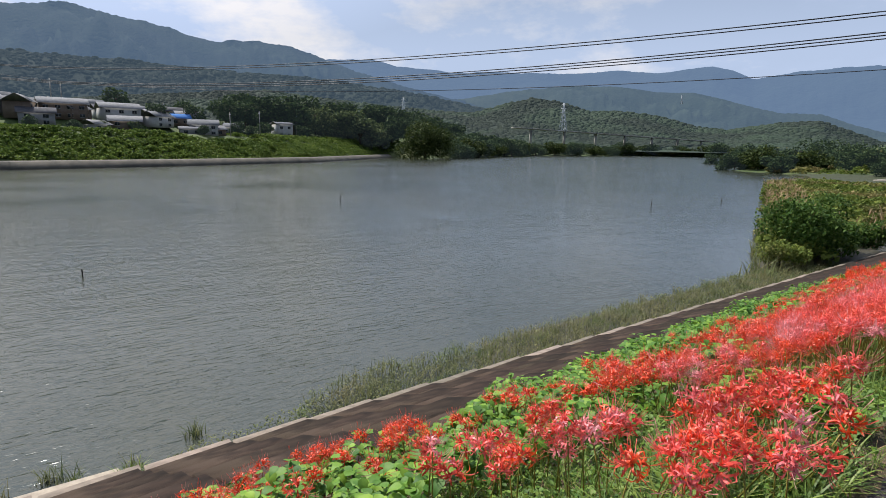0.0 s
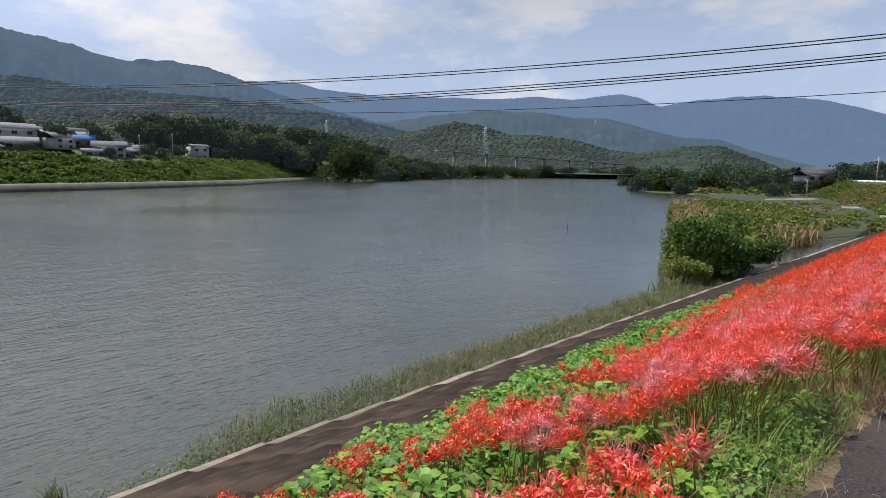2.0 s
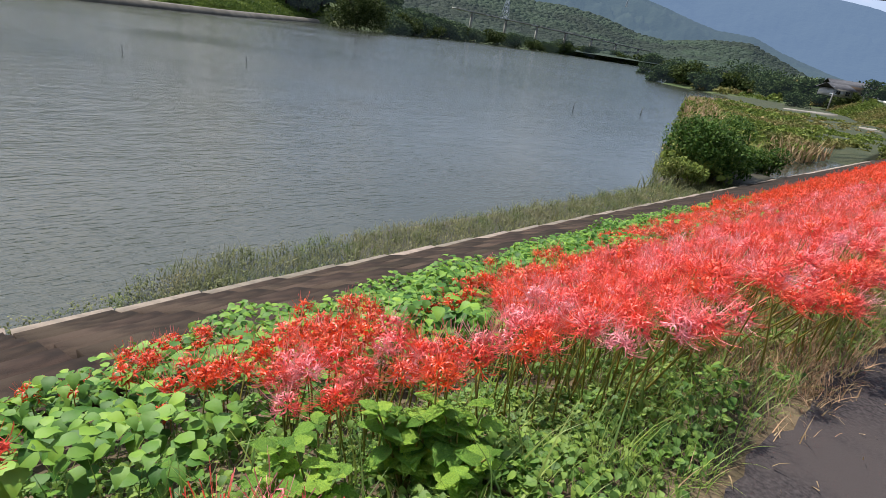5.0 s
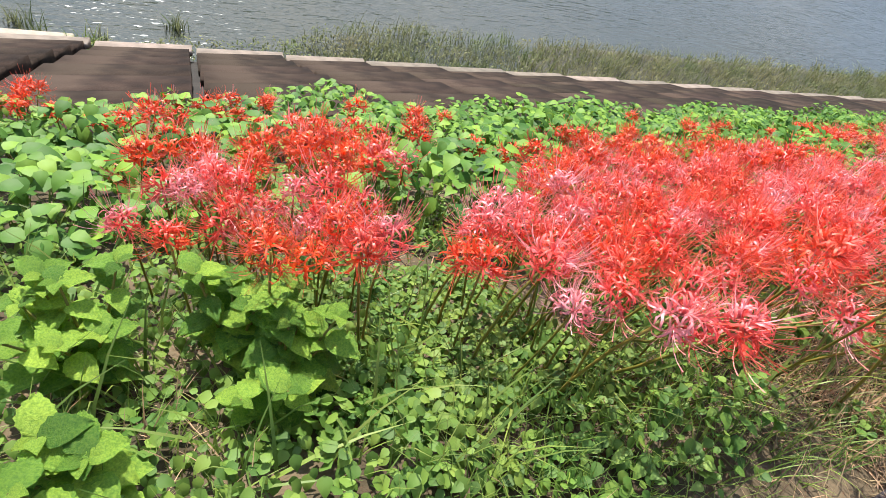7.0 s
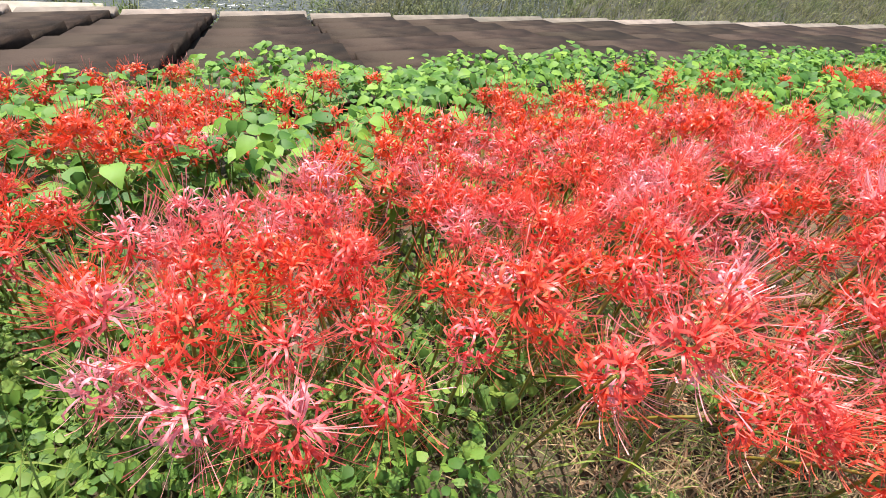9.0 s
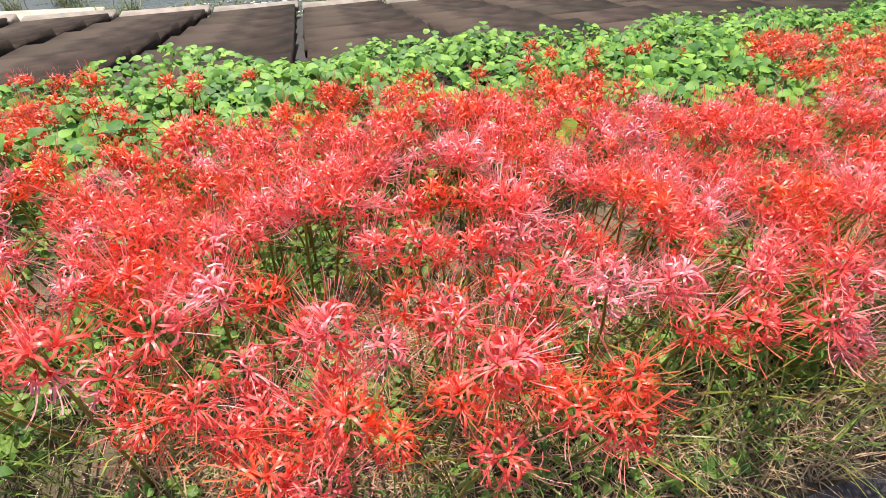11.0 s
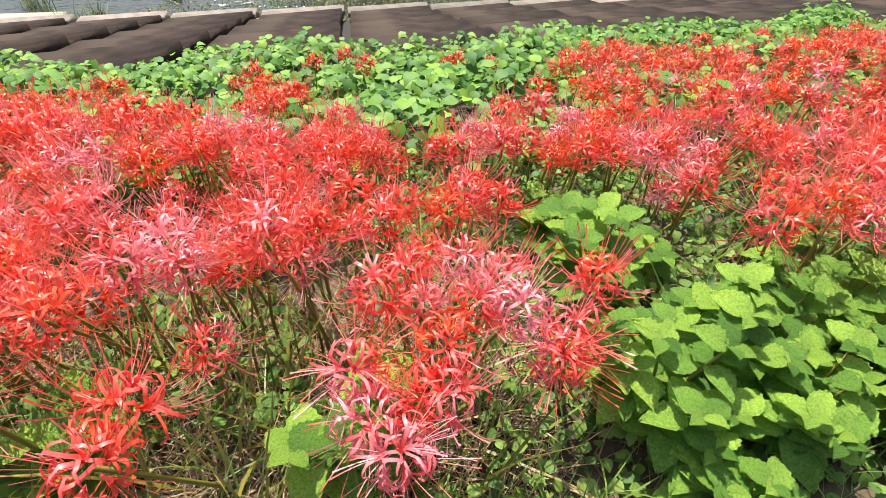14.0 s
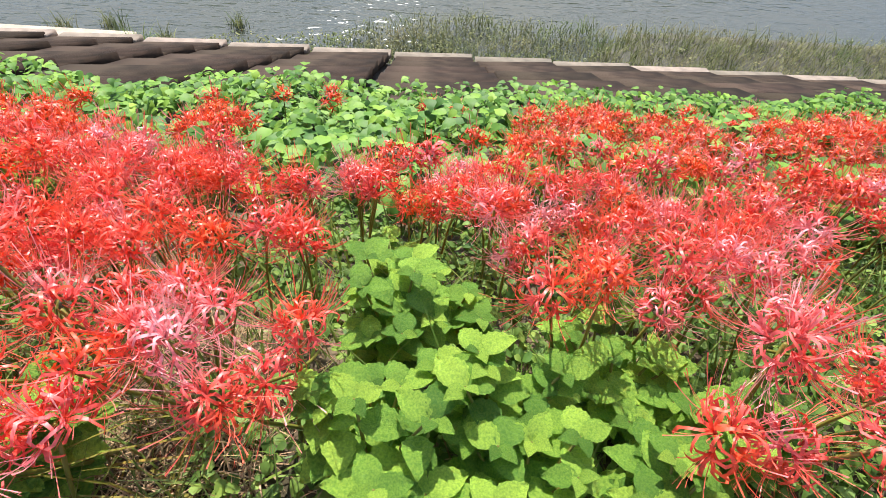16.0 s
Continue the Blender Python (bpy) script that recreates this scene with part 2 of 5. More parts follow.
M_LEVEE = surface("levee_leaf", (0.17, 0.235, 0.05), (0.085, 0.135, 0.028), 0.06, 0.6, 0.0, 60, vary="island", spread=0.4, through_light=0.25, spec=0.08)
M_ROUND = surface("round_tree_leaf", (0.065, 0.09, 0.026), (0.036, 0.055, 0.016), 0.3, 0.65, 0.0, 60, vary="island", spread=0.45, through_light=0.25, spec=0.08)
M_BARK = surface("bark", (0.10, 0.075, 0.05), (0.06, 0.045, 0.03), 5, 0.9, 0.6, 20)
M_WOOD = surface("dark_wood", (0.035, 0.03, 0.025), (0.06, 0.05, 0.04), 5, 0.8, 0.3, 30)
M_WIRE = surface("cable", (0.03, 0.03, 0.033), (0.05, 0.05, 0.055), 1, 0.5, 0.0, 30)
# steel with some bluish emission mixed in, imitating haze before the far pylons
M_STEEL = surface("hazed_galvanised_steel", (0.42, 0.45, 0.48), (0.34, 0.36, 0.39), 0.5, 0.5, 0.0, 3, haze=(0.25, 0.32, 0.42, 0.15))
M_ORANGE = surface("orange_paint", (0.58, 0.19, 0.04), (0.45, 0.13, 0.03), 6, 0.45, 0.1, 40)
M_WHITE = surface("white_paint", (0.80, 0.80, 0.78), (0.68, 0.68, 0.66), 0.8, 0.5, 0.1, 10)
M_WALLS = [surface("plaster_" + k, c1, c2, 0.6, 0.8, 0.15, 8) for k, c1, c2 in (
    ("white", (0.42, 0.42, 0.42), (0.34, 0.34, 0.34)), ("grey", (0.30, 0.30, 0.31), (0.24, 0.24, 0.25)), ("brown", (0.17, 0.13, 0.10), (0.12, 0.09, 0.07)))]
M_ROOFS = [surface("roof_" + k, c1, c2, 0.8, 0.85, 0.3, 6, spec=0.1) for k, c1, c2 in (
    ("tile_grey", (0.17, 0.175, 0.19), (0.12, 0.125, 0.135)), ("pale", (0.24, 0.24, 0.25), (0.18, 0.18, 0.19)), ("blue", (0.05, 0.16, 0.42), (0.04, 0.12, 0.33)), ("dark", (0.07, 0.07, 0.08), (0.10, 0.10, 0.11)))]
M_MIRROR = surface("mirror_steel", (0.62, 0.64, 0.66), (0.58, 0.60, 0.62), 2, 0.06, 0.0, 5)
M_MIRROR.node_tree.nodes["Principled BSDF"].inputs["Metallic"].default_value = 1.0
M_GLASS = surface("dark_window", (0.02, 0.025, 0.03), (0.03, 0.035, 0.04), 1, 0.15, 0.0, 5)
M_CONC = surface("grey_concrete", (0.34, 0.33, 0.31), (0.26, 0.25, 0.23), 0.5, 0.8, 0.2, 6, c=(0.2, 0.19, 0.17), patch=0.1)
M_WALLFOOT = surface("stained_concrete", (0.115, 0.10, 0.08), (0.06, 0.055, 0.045), 0.25, 0.85, 0.3, 6)
M_TARP = surface("grey_gravel", (0.24, 0.22, 0.19), (0.19, 0.17, 0.15), 0.6, 0.9, 0.3, 4)
# bluish distance haze is mixed into each ridge as emission, stronger farther off
M_RIDGE = [surface("hazed_forest_ridge_" + k, a, b, s, 0.95, 0.9, s * 5, haze=h, c=cc, patch=s * 0.22) for k, a, b, s, h, cc in (
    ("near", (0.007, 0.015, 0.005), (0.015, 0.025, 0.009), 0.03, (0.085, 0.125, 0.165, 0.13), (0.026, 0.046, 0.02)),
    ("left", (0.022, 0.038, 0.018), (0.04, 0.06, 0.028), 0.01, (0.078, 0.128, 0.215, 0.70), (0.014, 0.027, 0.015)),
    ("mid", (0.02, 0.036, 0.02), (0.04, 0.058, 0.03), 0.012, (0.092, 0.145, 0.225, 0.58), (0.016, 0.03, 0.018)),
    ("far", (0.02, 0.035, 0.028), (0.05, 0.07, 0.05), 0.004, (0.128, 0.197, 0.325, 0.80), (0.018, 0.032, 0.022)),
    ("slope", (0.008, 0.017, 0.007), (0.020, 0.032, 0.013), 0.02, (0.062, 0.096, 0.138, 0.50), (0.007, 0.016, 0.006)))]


def water_material():
    m = bpy.data.materials.new("murky_water")
    m.use_nodes = True
    n, l = m.node_tree.nodes, m.node_tree.links
    b = n["Principled BSDF"]
    co, mp, mp2 = n.new("ShaderNodeTexCoord"), n.new("ShaderNodeMapping"), n.new("ShaderNodeMapping")
    b.inputs["Base Color"].default_value = (0.034, 0.040, 0.029, 1)
    b.inputs["Roughness"].default_value, b.inputs["IOR"].default_value = 0.15, 1.6
    n1, n2, n3, add, add2, bp = (n.new("ShaderNodeTexNoise"), n.new("ShaderNodeTexNoise"), n.new("ShaderNodeTexNoise"), n.new("ShaderNodeMath"),
                                 n.new("ShaderNodeMath"), n.new("ShaderNodeBump"))
    mp.inputs["Rotation"].default_value, mp.inputs["Scale"].default_value = (0, 0, radians(28)), (1.0, 0.28, 1)
    mp2.inputs["Rotation"].default_value, mp2.inputs["Scale"].default_value = (0, 0, radians(-12)), (1.0, 0.4, 1)
    n1.inputs["Scale"].default_value, n1.inputs["Detail"].default_value = 4.6, 3
    n2.inputs["Scale"].default_value, n2.inputs["Detail"].default_value = 0.7, 3
    n3.inputs["Scale"].default_value, n3.inputs["Detail"].default_value = 0.035, 3
    for a, c in ((mp, n1), (mp2, n2)):
        l.new(co.outputs["Object"], a.inputs["Vector"])
        l.new(a.outputs[0], c.inputs["Vector"])
    l.new(co.outputs["Object"], n3.inputs["Vector"])
    add.operation, add2.operation = 'MULTIPLY_ADD', 'MULTIPLY'
    add.inputs[1].default_value = 0.6
    l.new(n1.outputs["Fac"], add.inputs[0])
    l.new(n2.outputs["Fac"], add.inputs[2])
    rr = n.new("ShaderNodeMapRange")
    rr.inputs[1].default_value, rr.inputs[2].default_value, rr.inputs[3].default_value = 0.35, 0.65, 0.35
    l.new(n3.outputs["Fac"], rr.inputs[0])
    l.new(add.outputs[0], add2.inputs[0])
    l.new(rr.outputs[0], add2.inputs[1])
    bp.inputs["Strength"].default_value, bp.inputs["Distance"].default_value = 0.5, 0.2
    l.new(add2.outputs[0], bp.inputs["Height"])
    l.new(bp.outputs[0], b.inputs["Normal"])
    return m


M_WATER = water_material()


# ---------------------------------------------------------------- mesh tools
def tri_mesh(name, v, f, mats, index=None, smooth=False):
    """A mesh from arrays of corners and triangles."""
    me = bpy.data.meshes.new(name)
    v, f = np.asarray(v, np.float32), np.asarray(f, np.int32)
    k = f.shape[1]
    me.vertices.add(len(v))
    me.vertices.foreach_set("co", v.ravel())
    me.loops.add(f.size)
    me.loops.foreach_set("vertex_index", f.ravel())
    me.polygons.add(len(f))
    me.polygons.foreach_set("loop_start", np.arange(0, f.size, k, dtype=np.int32))
    for m in (mats if isinstance(mats, (list, tuple)) else [mats]):
        me.materials.append(m)
    if index is not None:
        me.polygons.foreach_set("material_index", np.asarray(index, np.int32))
    if smooth:
        me.polygons.foreach_set("use_smooth", np.ones(len(f), bool))
    me.update(calc_edges=True)
    return me


def join(*shapes):
    """Several (corners, triangles, material numbers) in one."""
    vs, fs, ms, o = [], [], [], 0
    for v, f, m in shapes:
        vs.append(v), fs.append(f + o), ms.append(np.full(len(f), m) if np.isscalar(m) else m)
        o += len(v)
    return np.concatenate(vs), np.concatenate(fs), np.concatenate(ms)


def scatter(shape, turn, place):
    v, f, m = shape
    k = len(place)
    vv = np.einsum('kij,nj->kni', turn, v) + np.asarray(place)[:, None, :]
    ff = f[None] + (np.arange(k) * len(v))[:, None, None]
    return vv.reshape(-1, 3), ff.reshape(-1, 3), np.tile(np.broadcast_to(m, len(f)), k)


def turns(yaw, tilt, size, lean=None):
    """Matrices: turned by yaw about z after a tilt about x, then scaled."""
    yaw, tilt, size = np.broadcast_arrays(np.asarray(yaw, float), np.asarray(tilt, float), np.asarray(size, float))
    c, s, ct, st, o = np.cos(yaw), np.sin(yaw), np.cos(tilt), np.sin(tilt), np.zeros_like(yaw)
    rz = np.stack([np.stack([c, -s, o], -1), np.stack([s, c, o], -1), np.stack([o, o, o + 1], -1)], -2)
    rx = np.stack([np.stack([o + 1, o, o], -1), np.stack([o, ct, -st], -1), np.stack([o, st, ct], -1)], -2)
    return (rz @ rx) * size[:, None, None]


def box(x0, y0, z0, x1, y1, z1, m=0):
    v = np.array([(x, y, z) for x in (x0, x1) for y in (y0, y1) for z in (z0, z1)], float)
    q = [(0, 1, 3, 2), (4, 6, 7, 5), (0, 4, 5, 1), (2, 3, 7, 6), (0, 2, 6, 4), (1, 5, 7, 3)]
    return v, np.array([t for a, b, c, d in q for t in ((a, b, c), (a, c, d))]), m


def tube(points, radii, sides=6, m=0):
    """A tapered tube along points."""
    p = np.asarray(points, float)
    d = np.gradient(p, axis=0)
    d /= np.linalg.norm(d, axis=1)[:, None]
    up = np.where(np.abs(d[:, 2:]) > 0.9, [[1.0, 0, 0]], [[0, 0, 1.0]])
    a = np.cross(d, up)
    a /= np.linalg.norm(a, axis=1)[:, None]
    b = np.cross(d, a)
    t = np.linspace(0, 2 * np.pi, sides, endpoint=False)
    v = p[:, None] + np.asarray(radii, float)[:, None, None] * (np.cos(t)[None, :, None] * a[:, None] + np.sin(t)[None, :, None] * b[:, None])
    f = []
    for i in range(len(p) - 1):
        for j in range(sides):
            q = (i * sides + j, i * sides + (j + 1) % sides, (i + 1) * sides + (j + 1) % sides, (i + 1) * sides + j)
            f += [(q[0], q[1], q[2]), (q[0], q[2], q[3])]
    e = (len(p) - 1) * sides
    f += [(0, j + 1, j) for j in range(1, sides - 1)] + [(e, e + j, e + j + 1) for j in range(1, sides - 1)]
    return v.reshape(-1, 3), np.array(f), m


def ribbon(points, widths, side, m=0):
    """A strip of width along points, spread to the given side."""
    p, w, s = np.asarray(points, float), np.asarray(widths, float)[:, None] / 2, np.asarray(side, float)
    v = np.stack([p - s * w, p + s * w], 1).reshape(-1, 3)
    f = [t for i in range(len(p) - 1) for t in ((2 * i, 2 * i + 1, 2 * i + 3), (2 * i, 2 * i + 3, 2 * i + 2))]
    return v, np.array(f), m


def thing(name, shape, mats, label="", category="", kind="", group="", parent=None, smooth=False):
    v, f, m = shape
    ob = new(name, tri_mesh(name, v, f, mats, np.broadcast_to(m, len(f)), smooth))
    if parent is not None:
        ob.parent = parent
    return tagged(ob, label, category, group, kind)


def holder(name, place, label, category, group=""):
    ob = new(name)
    ob.location = place
    ob.empty_display_size = 0.1
    return tagged(ob, label, category, group)


def smooth(a, b, x):
    t = np.clip((np.asarray(x, float) - a) / (b - a), 0, 1)
    return t * t * (3 - 2 * t)


def lumps(x, y, s, seed=0.0):
    """Cheap uneven waves, about -1 to 1."""
    return (np.sin(x * s + seed) * np.cos(y * s * 1.13 + 1.7 * seed) + 0.6 * np.sin(x * s * 2.3 + y * s * 1.9 + seed * 3) + 0.4 * np.cos(y * s * 4.1 - x * s * 3.3 + seed)) / 2.0


# ---------------------------------------------------------------- the lie of the land
WATER = -6.7
SHORE = [(-14.7, -150), (-14.8, 1.5), (-16.2, 6), (-17.4, 12), (-17.4, 35), (-17.3, 40), (-22, 50), (-33, 77), (-64, 147), (-60, 170), (-88, 235), (-125, 255), (-138, 290), (-250, 520),
         (-400, 830), (-526, 782), (-478, 477), (-400, 340), (-345, 252), (-380, 236), (-268, 122), (-226, 50), (-205, 0), (-190, -150)]


def bend(y):
    """How far the embankment has swung to the left at y."""
    t = np.clip(np.asarray(y, float) - 95, 0, 135)
    return -0.0034 * t * t * (1 - t / 405)


def shore_distance(x, y):
    """Metres outside the lake (negative: on the water)."""
    p = np.array(SHORE, float)
    q = np.roll(p, -1, 0)
    best, inside = np.full(x.shape, 1e9), np.zeros(x.shape, bool)
    for (ax, ay), (bx, by) in zip(p, q):
        dx, dy = bx - ax, by - ay
        t = np.clip(((x - ax) * dx + (y - ay) * dy) / (dx * dx + dy * dy), 0, 1)
        best = np.minimum(best, np.hypot(x - ax - t * dx, y - ay - t * dy))
        if ay != by:
            inside ^= ((ay > y) != (by > y)) & (x < dx * (y - ay) / dy + ax)
    return np.where(inside, -best, best)


def slope(x):
    """The embankment's side, by the distance from the road's line."""
    return np.where(x > -0.967, 0.0, 0.48 * (x + 0.967))


def height(x, y):
    x, y = np.asarray(x, float), np.asarray(y, float)
    d = shore_distance(x, y)
    e = x - bend(y)
    left = smooth(48, 56, np.degrees(np.arctan2(-x, np.maximum(y, -1e9))))
    levee = np.interp(d, [-20, 3, 11, 30, 46, 54, 110, 500, 3000], [-9.5, -8.5, -3.8, 5.4, 5.8, 9.6, 17.5, 36, 40])
    low = np.interp(d * smooth(180, 420, y) + np.minimum(d, 30) * (1 - smooth(180, 420, y)), [-20, -2, 0.5, 4, 30, 120, 400, 3000], [-9, -7.2, -6.55, -6.2, -5.0, 7, 18, 22])
    far = levee * left + low * (1 - left) + 0.25 * lumps(x, y, 0.21) * (d > 1)
    bank = np.where(e > -14.05, slope(e) - 0.16 * (e < -4.4), -6.62)
    other = np.interp(e, [-14.05, 3.4, 12, 30, 4000], [0, 0, -4.2, -4.8, -4.8])
    bank = bank + other
    # a backwater along the foot of the bank
    pool = smooth(54, 58, y) * (1 - smooth(84, 92, y)) * smooth(-19.6 - 1.5 * lumps(y, y, 0.11), -18.0, x) * (e < -13.9)
    z = np.where(e > -14.05, bank, np.where((d > 0) & (e > -18) & (y < 48), np.minimum(far, -6.60 + 0.03 * lumps(x, y, 1.7)), far))
    return z - 1.3 * pool

# ---------------------------------------------------------------- ground, water, road, revetment
def steps(*spans):
    return np.unique(np.concatenate([np.arange(a, b, s) for a, b, s in spans]).round(4))


def ground_sheet():
    gx = steps((-4600, -900, 300), (-900, -560, 40), (-560, -140, 7), (-140, -30, 3), (-30, -14.6, 0.5), (-14.6, -5, 0.8), (-5, 0.2, 0.16), (0.2, 14, 1.2), (14, 80, 10), (80, 800, 120), (800, 4601, 380))
    gx = np.unique(np.append(gx, [-14.06, -14.04]))
    gy = steps((-4600, -300, 400), (-300, -20, 20), (-20, 1, 1.0), (1, 13, 0.2), (13, 70, 1.2), (70, 320, 5), (320, 900, 14), (900, 4601, 370))
    X, Y = np.meshgrid(gx, gy)
    # the columns follow the embankment where it swings
    near = smooth(-70, -16, X) * (1 - smooth(20, 300, X))
    X = X + bend(np.clip(Y, -100, 330)) * near
    Z = height(X, Y)
    Z = Z + 0.018 * lumps(X, Y, 7.0) * ((X - bend(Y)) < -0.8) * (Y < 20) * (Y > -5)
    n, m = X.shape
    i = np.arange(n * m).reshape(n, m)
    a, b, c, d = i[:-1, :-1].ravel(), i[:-1, 1:].ravel(), i[1:, 1:].ravel(), i[1:, :-1].ravel()
    f = np.stack([a, b, c, d], 1)
    cx, cy = (X[:-1, :-1] + X[1:, 1:]).ravel() / 2, (Y[:-1, :-1] + Y[1:, 1:]).ravel() / 2
    e = cx - bend(cy)
    index = np.where((e > -14.05) & (cy < 97), 0, np.where((e > -19) & (cy < 60), 3, np.where((cy < 240) & (cx > -140), 2, 1)))
    ob = new("ground", tri_mesh("ground", np.stack([X, Y, Z], -1).reshape(-1, 3), f, [M_SOIL, M_FIELD, M_MARSH, M_MUD], index, True))
    tagged(ob, "grassy embankment earth with dry litter beside the path", "ground", kind="structure")


ground_sheet()
wv = np.array([(-900, -800, WATER), (-12, -800, WATER), (-12, 1300, WATER), (-900, 1300, WATER)])
thing("water", (wv, np.array([(0, 1, 2), (0, 2, 3)]), 0), M_WATER, "grey-green murky pond water with fine wind ripples", "water", "structure")


def along(x0, x1, y0, y1, dy, z, name, mat, label, edge=0.0, columns=2, category=""):
    """A sheet that follows the embankment."""
    y = np.arange(y0, y1 + dy, dy)
    u = np.linspace(0, 1, columns)
    left = x0 + edge * (lumps(y, y * 0.3, 2.1) + 0.6 * lumps(y, y, 6.3, 2.0))
    left = left + (0.13 * smooth(5.8, 6.8, y) * (1 - smooth(9.5, 10.5, y)) if edge else 0)
    e = left[:, None] * (1 - u) + x1 * u
    X, Y = e + bend(y)[:, None], np.repeat(y[:, None], columns, 1)
    Z = (z(e) if callable(z) else np.full_like(X, z))
    i = np.arange(X.size).reshape(X.shape)
    f = np.stack([i[:-1, :-1].ravel(), i[:-1, 1:].ravel(), i[1:, 1:].ravel(), i[1:, :-1].ravel()], 1)
    ob = new(name, tri_mesh(name, np.stack([X, Y, Z], -1).reshape(-1, 3), f, mat, None, True))
    return tagged(ob, label, category or name, kind="structure")


along(-0.70, 2.4, -80, 250, 0.12, 0.018, "road", M_ASPHALT, "worn purple-grey asphalt path with a crumbled edge", 0.07, 6)
revetment = along(-14.1, -4.3, -80, 98, 2.0, lambda e: slope(e) - 0.1, "revetment", M_BASE, "dark weathered concrete slab revetment down to the water", 0.0, 4)


def slab_shape(length, width):
    """One slab of a course, thicker towards its lower edge, with chamfered edges. Origin at its upper edge, on the bank's plane."""
    k, c = 0.48, 0.025
    sec = [(0, -0.10), (0, 0.0), (-c, 0.015), (-(length - c), -k * (length - c) + 0.155), (-length, -k * length + 0.125), (-length, -k * length - 0.08)]
    v = [(x, y, z) for y in (0.0, width) for x, z in sec]
    n = len(sec)
    f = [t for i in range(n) for j in [(i + 1) % n] for t in ((i, j, n + j), (i, n + j, n + i))]
    f += [(0, i + 1, i) for i in range(1, n - 1)] + [(n, n + i, n + i + 1) for i in range(1, n - 1)]
    return np.array(v), np.array(f)


COURSE, PITCH, Y_JOINT = 1.53, 2.06, 2.0
slab_mesh = tri_mesh("slab", *slab_shape(COURSE - 0.02, PITCH - 0.17), M_SLAB)
cap_mesh = tri_mesh("cap", *slab_shape(0.42, PITCH - 0.10), M_CAP)
for j in range(-5, 28):
    y = Y_JOINT + j * PITCH
    wob = 0.05 * math.sin(j * 2.3)
    for i in range(6):
        x = -4.5 - i * COURSE
        ob = new("slab", slab_mesh)
        ob.parent = revetment
        ob.rotation_euler = (0.052, 0, 0.01 * math.sin(2 * j + i))
        ob.location = (x, y + 0.02 * math.sin(j + i), 0.48 * (x + 0.967) + 0.012 * math.sin(3 * j + 5 * i))
    ob = new("cap", cap_mesh)
    ob.parent = revetment
    ob.rotation_euler = (0.052, 0, -0.035)
    ob.location = (-13.68 + 0.5 * wob, y, 0.48 * (-13.68 + 0.967) + 0.10 + wob * 0.3)
far_slabs = []
sv, sf = slab_shape(COURSE - 0.02, PITCH - 0.13)
cv, cf = slab_shape(0.42, PITCH - 0.10)
for j in range(28, 47):
    y = Y_JOINT + j * PITCH
    for i in range(6):
        x = -4.5 - i * COURSE
        far_slabs.append((sv + np.array([x + float(bend(y)), y, 0.48 * (x + 0.967)]), sf, 0))
    far_slabs.append((cv + np.array([-13.68 + float(bend(y)), y, 0.48 * (-13.68 + 0.967) + 0.1]), cf, 1))
thing("far_slabs", join(*far_slabs), [M_SLAB, M_CAP], kind="stuff", parent=revetment)
# the landing block at the water's edge
v, f, m = box(-14.55, -6.0, -7.0, -13.62, 1.55, -6.16)
landing = thing("landing_block", (v, f, m), M_PALE, "long pale concrete landing block at the water's edge", "concrete block")
mod = landing.modifiers.new("edges", 'BEVEL')
mod.width, mod.segments = 0.03, 2

# ---------------------------------------------------------------- plants: the shapes
def leaf_shape(width=0.74, droop=0.16, fold=0.10):
    v = np.array([(0, 0, 0), (0, .36, .05), (0, .7, .03), (0, 1, -droop), (-.40 * width, .14, fold), (-.5 * width, .36, fold), (-.27 * width, .70, fold * .6),
                  (.40 * width, .14, fold), (.5 * width, .36, fold), (.27 * width, .70, fold * .6)], float)
    f = [(0, 1, 4), (1, 5, 4), (1, 2, 6), (1, 6, 5), (2, 3, 6), (0, 7, 1), (1, 7, 8), (1, 9, 2), (1, 8, 9), (2, 9, 3)]
    return v, np.array(f), 0


def blade_shape(curve=0.35, width=0.03, parts=3):
    t = np.linspace(0, 1, parts + 1)
    p = np.stack([np.zeros_like(t), curve * t ** 2.2, t * (1 - 0.25 * curve * t)], 1)
    return ribbon(p, width * np.maximum(1 - t ** 1.6, 0.05), (1, 0, 0), 0)


def serrated_leaf(seed):
    """A broad toothed leaf, creased along its veins; base at the origin, tip at y = 1."""
    r = random.Random(seed)
    rows, n = [], 12
    for i in range(n + 1):
        t = i / n
        w = 0.44 * (math.sin(math.pi * min(t * 0.91 + 0.08, 1)) ** 0.85) * (1 - 0.42 * t)
        tooth = 0.018 * (1 if i % 2 else -1) * (0 < i < n)
        z = 0.10 * math.sin(t * 2.2) - 0.30 * t * t + 0.02 * (1 if i % 2 else -1)
        rows.append([(-w - tooth, t + 0.05, z + 0.09 * w), (-w * 0.5, t, z + 0.11 * w), (0, t, z - 0.02), (w * 0.5, t, z + 0.11 * w), (w + tooth, t + 0.05, z + 0.09 * w)])
    v = np.array([p for row in rows for p in row]) + np.array([[r.uniform(-.008, .008) for _ in range(3)] for _ in range(5 * (n + 1))])
    f = []
    for i in range(n):
        for j in range(4):
            a = i * 5 + j
            f += [(a, a + 1, a + 6), (a, a + 6, a + 5)]
    return v, np.array(f), 0


